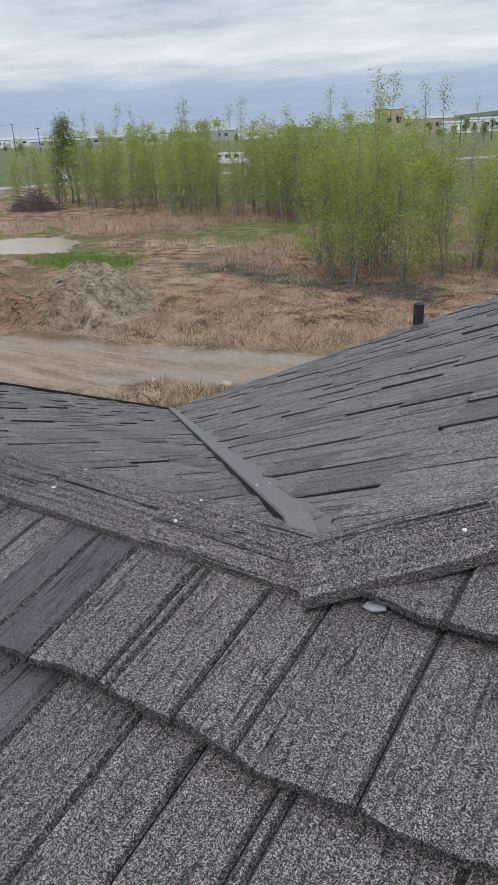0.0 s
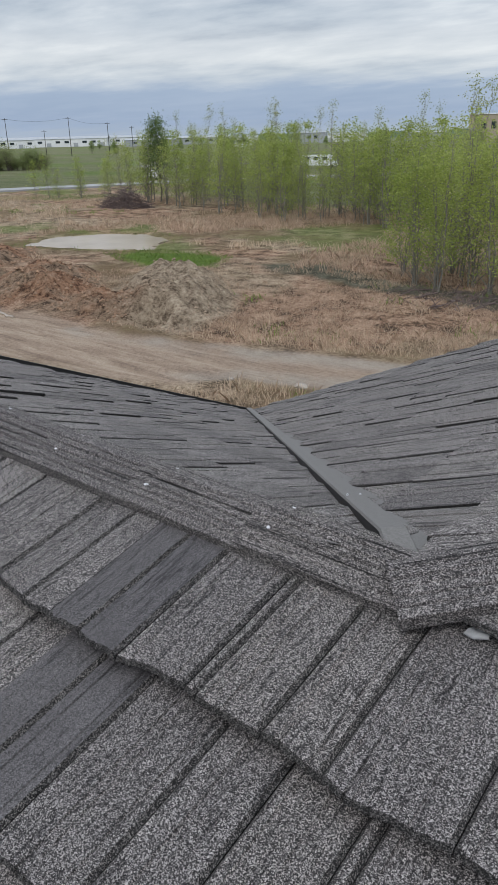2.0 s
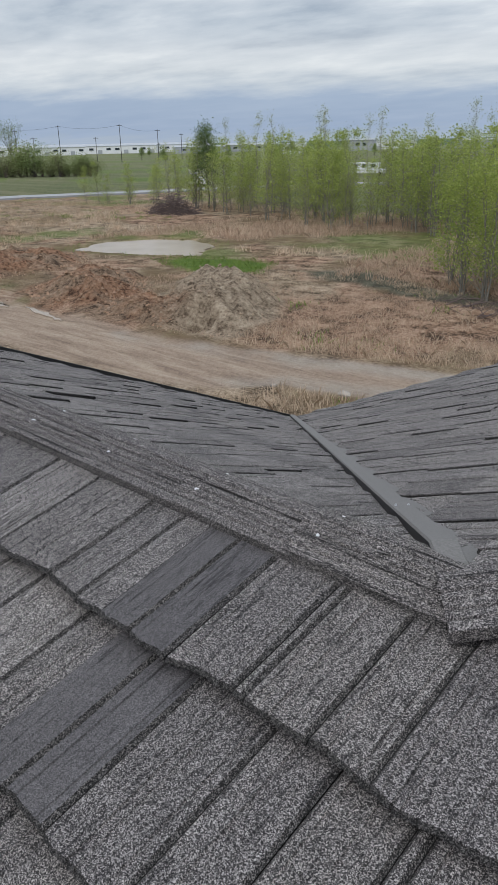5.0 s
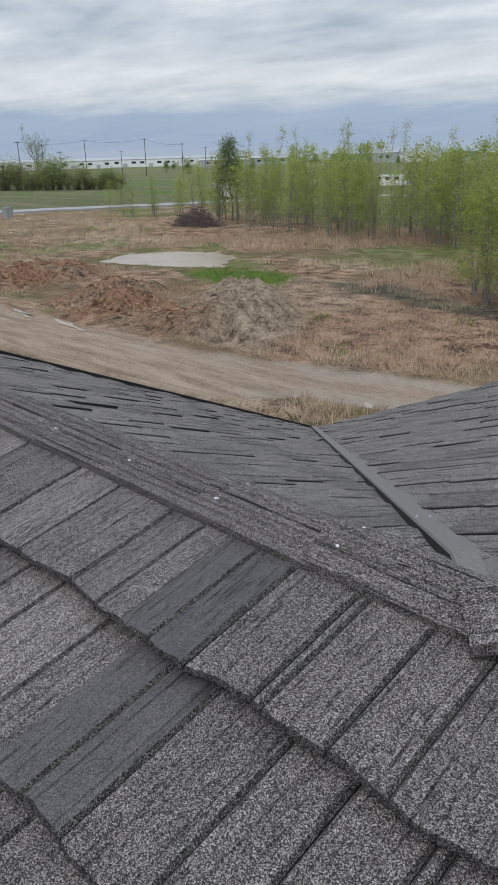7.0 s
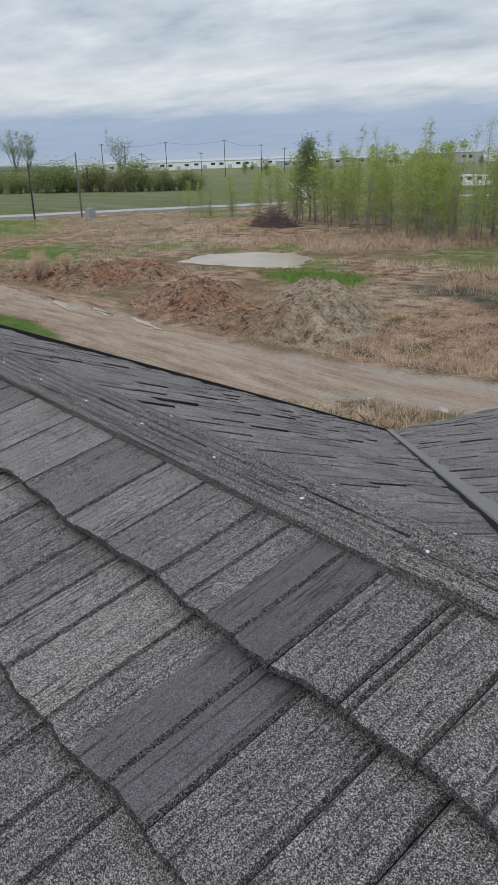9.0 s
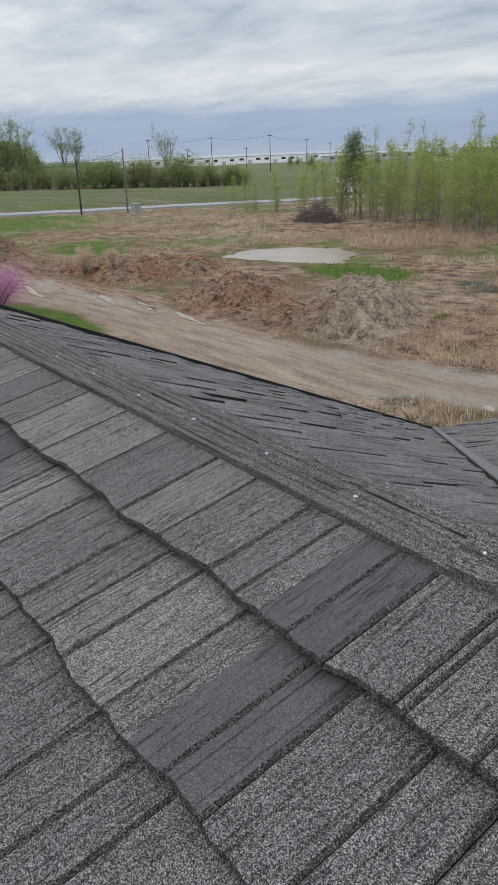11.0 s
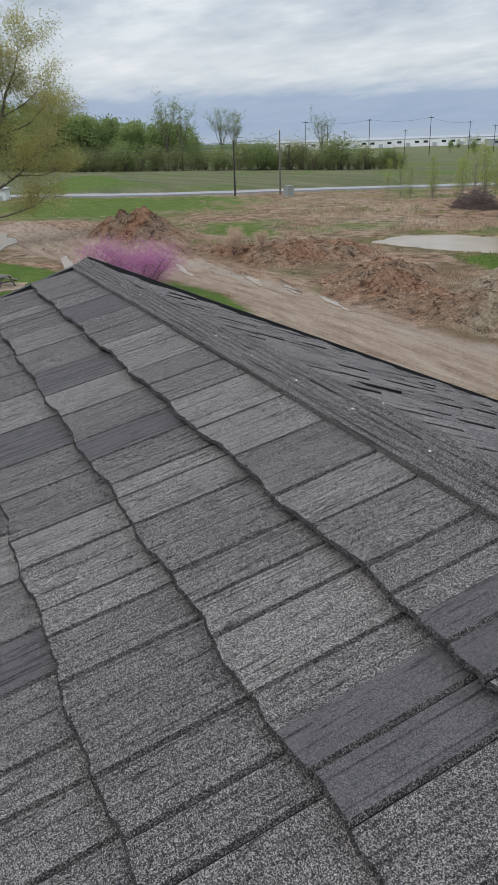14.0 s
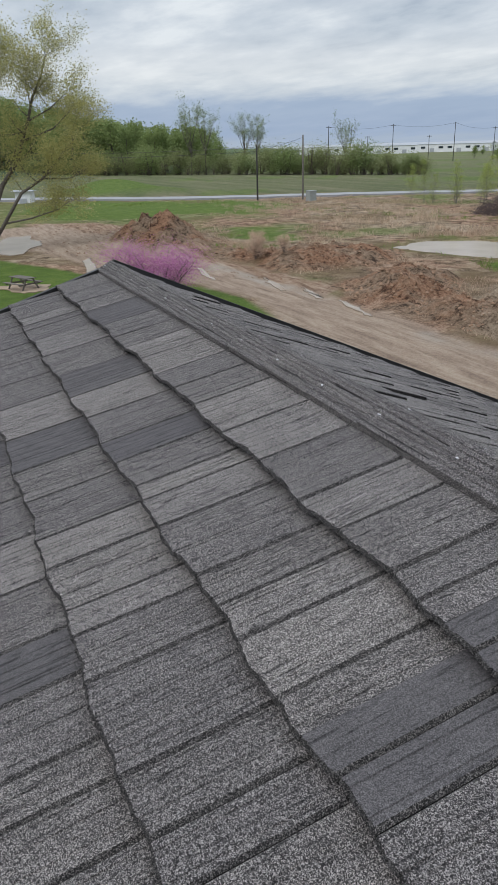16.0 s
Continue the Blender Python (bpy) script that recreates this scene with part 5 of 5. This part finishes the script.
rock((-10.4, 14.9), (0.24, 0.19, 0.11), 2)
rock((-12.5, 14.3), (0.12, 0.10, 0.07), 3)


# brush pile
def brush_mesh(seed, wide, high, count):
    r = random.Random(seed)
    verts, faces = [], []
    for _ in range(count):
        a = r.uniform(0, 6.28)
        d = r.random() ** 0.6 * wide / 2
        c = Vector((math.cos(a) * d, math.sin(a) * d * 0.6, r.uniform(0, 1) * high * (1 - (2 * d / wide) ** 2) + 0.05))
        v = Vector((r.uniform(-1, 1), r.uniform(-1, 1), r.uniform(-0.3, 0.6))).normalized() * r.uniform(0.4, 1.3)
        w = r.uniform(0.012, 0.04)
        tube(verts, faces, [c - v, c + Vector((r.uniform(-0.15, 0.15), r.uniform(-0.15, 0.15), 0)), c + v], [w, w * 0.8, w * 0.2], 4)
    return mesh_from("brush_pile", verts, faces, TWIG)


bx, by = land(-57.3, 50.6)
tagged(new("brush_pile", brush_mesh(4, 7.5, 2.3, 620)), "heap of dead grey branches in the dry grass", "brush pile", kind="stuff").location = (bx, by, planted(bx, by, 0.05))
bx, by = land(-11.5, 27.6)
tagged(new("brush_pile", brush_mesh(5, 8.0, 0.3, 110)), "dark fallen twigs under the green trees", "brush pile", kind="stuff").location = (bx, by, planted(bx, by, 0.05))


# ---- poles, wires, cabinet ----
def pole(at, tall, mat, label, arm=True, far=1.0):
    x, y = land(*at)
    z = planted(x, y, 0.3)
    top = thing("utility_pole", label, "utility pole", (x, y, z), "utility poles")
    part("post", lathe("post", ((0.15 * far, 0), (0.13 * far, tall * 0.5), (0.10 * far, tall + 0.3)), mat, 10), top)
    if arm:
        part("crossarm", box_mesh("crossarm", (2.2, 0.12 * far, 0.14 * far), mat, (0, 0, tall - 0.25)), top, pose(0, 0, 0, 0, 0, 55))
        for k in (-0.95, -0.35, 0.35, 0.95):
            part("insulator", lathe("insulator", ((0.05 * far, 0), (0.06 * far, 0.08), (0.03 * far, 0.16)), BOX_METAL, 8), top, pose(0, 0, 0, 0, 0, 55) @ pose(k, 0, tall - 0.18))
    return Vector((x, y, z + tall))


tops = [pole((-93.1, 41.0), 8.1, POLE_DARK, "dark creosoted utility pole beside the road", False), pole((-88.9, 45.6), 9.3, POLE_WOOD, "weathered wooden utility pole beside the road", False)]
tops.append(pole((-150, 2), 9.5, POLE_WOOD, "weathered wooden utility pole beside the road", False))
far_tops = []
for yaw, dist, tall in ((60.73, 270, 14.8), (59.1, 300, 14.2), (56.14, 290, 15.4), (51.87, 300, 15.8), (49.19, 310, 13.6), (53.6, 320, 11.0), (57.9, 330, 11.5), (47.5, 330, 12), (17.6, 250, 9), (15.5, 260, 9)):
    a = radians(yaw)
    far_tops.append(pole((-math.sin(a) * dist, math.cos(a) * dist), tall, POLE_DARK, "tall distant power pole with a crossarm", True, 1.15))


def wire(a, b, sag, thick):
    pts = [a.lerp(b, k / 16) - Vector((0, 0, sag * 4 * (k / 16) * (1 - k / 16))) for k in range(17)]
    verts, faces = [], []
    tube(verts, faces, pts, [thick] * 17, 4)
    tagged(new("power_line", mesh_from("power_line", verts, faces, WIRE)), "thin dark overhead power line between poles", "cable")


wire(tops[2], tops[0], 1.0, 0.02)
wire(tops[0], tops[1], 0.4, 0.02)
wire(tops[2] - Vector((0, 0, 0.7)), tops[0] - Vector((0, 0, 0.6)), 1.1, 0.02)
for i, j in ((0, 2), (2, 3), (3, 4)):
    wire(far_tops[i], far_tops[j], 1.2, 0.035)

cx, cy = land(-86.2, 45.4)
cabinet = thing("utility_cabinet", "grey-green metal utility cabinet at the foot of a pole", "cabinet", (cx, cy, planted(cx, cy, 0)))
part("body", box_mesh("body", (1.5, 1.0, 1.45), BOX_METAL, (0, 0, 0.75), 0.03), cabinet)
part("lid", box_mesh("lid", (1.6, 1.1, 0.08), BOX_METAL, (0, 0, 1.5), 0.02), cabinet)
part("door", box_mesh("door", (0.66, 0.03, 1.2), BOX_METAL, (-0.36, -0.515, 0.72), 0.01), cabinet)
part("door", box_mesh("door", (0.66, 0.03, 1.2), BOX_METAL, (0.36, -0.515, 0.72), 0.01), cabinet)
part("plinth", box_mesh("plinth", (1.8, 1.3, 0.1), STONE, (0, 0, 0.03)), cabinet)

# gravel drive past the fields
GRAVEL = plain("pale_gravel", (0.40, 0.38, 0.35), 0.95, 0.0, 0.8, 0.3, 0.03)
ribbon("drive_gravel", spaced(plan((-92, 88), (-112, 108), (-150, 142)), 6), 5.0, 0.25, GRAVEL, "pale gravel drive across the far field", "drive")


# picnic table on the lawn
def picnic_table(at, turn):
    x, y = land(*at)
    top = thing("picnic_table", "weathered wooden picnic table on a bare patch of lawn", "picnic table", (x, y, planted(x, y, 0)))
    top.rotation_euler = (0, 0, turn)
    for k in range(4):
        part("tabletop_board", box_mesh("tabletop_board", (1.8, 0.165, 0.04), POLE_WOOD, (0, -0.27 + 0.18 * k, 0.74), 0.005), top)
    for s in (-1, 1):
        part("bench", box_mesh("bench", (1.8, 0.26, 0.04), POLE_WOOD, (0, s * 0.72, 0.44), 0.005), top)
        part("brace", box_mesh("brace", (0.04, 1.6, 0.09), POLE_WOOD, (s * 0.65, 0, 0.38)), top)
        for q in (-1, 1):
            part("leg", box_mesh("leg", (0.04, 0.09, 0.86), POLE_WOOD), top, pose(s * 0.69, q * 0.42, 0.37, q * 28))
    return top


picnic_table((-39.4, 3.3), 0.5)
px, py = land(-39.6, 3.4)
flat_patch("bare_patch", pool(px, py, 2.2, 1.5, 0.5, 9), planted(px, py, 0) + 0.05, CLAY_GREY, "bare trodden soil under the picnic table", "bare soil", 0.1, 12)


# ---- distant buildings ----
def warehouse(at, size, turn, wall, label, bays=8):
    x, y = land(*at)
    top = thing("warehouse", label, "building", (x, y, GROUND - 0.5), "distant buildings")
    top.rotation_euler = (0, 0, turn)
    w, d, h = size
    part("wall", box_mesh("wall", (w, d, h), wall, (0, 0, h / 2)), top)
    verts = [(-w / 2 - 0.5, -d / 2 - 0.5, h), (w / 2 + 0.5, -d / 2 - 0.5, h), (w / 2 + 0.5, d / 2 + 0.5, h), (-w / 2 - 0.5, d / 2 + 0.5, h), (-w / 2 - 0.5, 0, h + d * 0.06), (w / 2 + 0.5, 0, h + d * 0.06)]
    part("roof", mesh_from("roof", verts, [(0, 1, 5, 4), (2, 3, 4, 5), (0, 4, 3), (1, 2, 5), (3, 2, 1, 0)], SHED_ROOF), top)
    for k in range(bays):
        part("window" if k % 3 else "dock_door", box_mesh("window", (w / bays * 0.5, 0.2, h * (0.25 if k % 3 else 0.5)), DARK_GLASS if k % 3 else SHED_ROOF, (-w / 2 + (k + 0.5) * w / bays, -d / 2 - 0.06, h * (0.62 if k % 3 else 0.27))), top)
    return top


for yaw, dist, w, d, h, mat, bays in ((58.6, 560, 95, 30, 6.6, SHED_WHITE, 14), (54.0, 600, 120, 30, 6.8, SHED_WHITE, 16), (49.5, 640, 110, 30, 6.8, SHED_WHITE, 14), (61.8, 600, 70, 26, 6.2, SHED_ROOF, 9), (46.2, 520, 40, 20, 5.0, SHED_ROOF, 7),
                                      (39.6, 420, 20, 14, 6.0, SHED_WHITE, 4), (34.4, 480, 18, 14, 7.5, SHED_ROOF, 4), (32.0, 520, 30, 16, 6.0, SHED_WHITE, 5), (26.5, 520, 30, 16, 6.0, SHED_ROOF, 5), (20.6, 460, 44, 22, 9.5, SHED_TAN, 7), (17.6, 430, 24, 16, 6.5, SHED_WHITE, 4), (15.6, 450, 26, 16, 8.0, SHED_WHITE, 4), (13.5, 440, 30, 16, 7.0, SHED_WHITE, 4), (42.5, 560, 46, 24, 5.5, SHED_ROOF, 7)):
    a = radians(yaw)
    warehouse((-math.sin(a) * dist, math.cos(a) * dist), (w, d, h), a + rnd.uniform(-0.2, 0.2), mat, "long low metal warehouse on the horizon" if w > 60 else "small distant metal building past the fields", bays)
a = radians(22.6)
warehouse((-math.sin(a) * 420, math.cos(a) * 420), (17, 12, 15.5), a, SHED_TAN, "tall tan block of a distant works", 3)
warehouse((-113, 13.5), (2.6, 2.2, 2.4), 1.1, SHED_WHITE, "small white shed beside the asphalt road", 1)


# white van far out on the field road
def van(at, turn):
    x, y = land(*at)
    top = thing("camper_van", "white boxy van standing far off behind the trees", "van", (x, y, planted(x, y, -0.05)))
    top.rotation_euler = (0, 0, turn)
    part("body", box_mesh("body", (7.0, 2.3, 2.3), CAR_PAINT, (0, 0, 1.75), 0.12), top)
    part("cab", box_mesh("cab", (1.4, 2.1, 1.3), CAR_PAINT, (4.1, 0, 1.2), 0.2), top)
    part("windscreen", box_mesh("windscreen", (0.08, 1.8, 0.7), DARK_GLASS, (3.55, 0, 2.2)), top)
    for k in range(3):
        part("window", box_mesh("window", (1.1, 0.06, 0.7), DARK_GLASS, (-2.2 + 2.0 * k, -1.16, 2.15), 0.02), top)
    for xx in (-2.2, 3.2):
        for yy in (-1.05, 1.05):
            part("wheel", lathe("wheel", ((0.02, -0.12), (0.40, -0.12), (0.42, 0), (0.40, 0.12), (0.02, 0.12)), RUBBER, 14), top, pose(xx, yy, 0.42, 90))
    return top


van((-84, 124), 0.55)
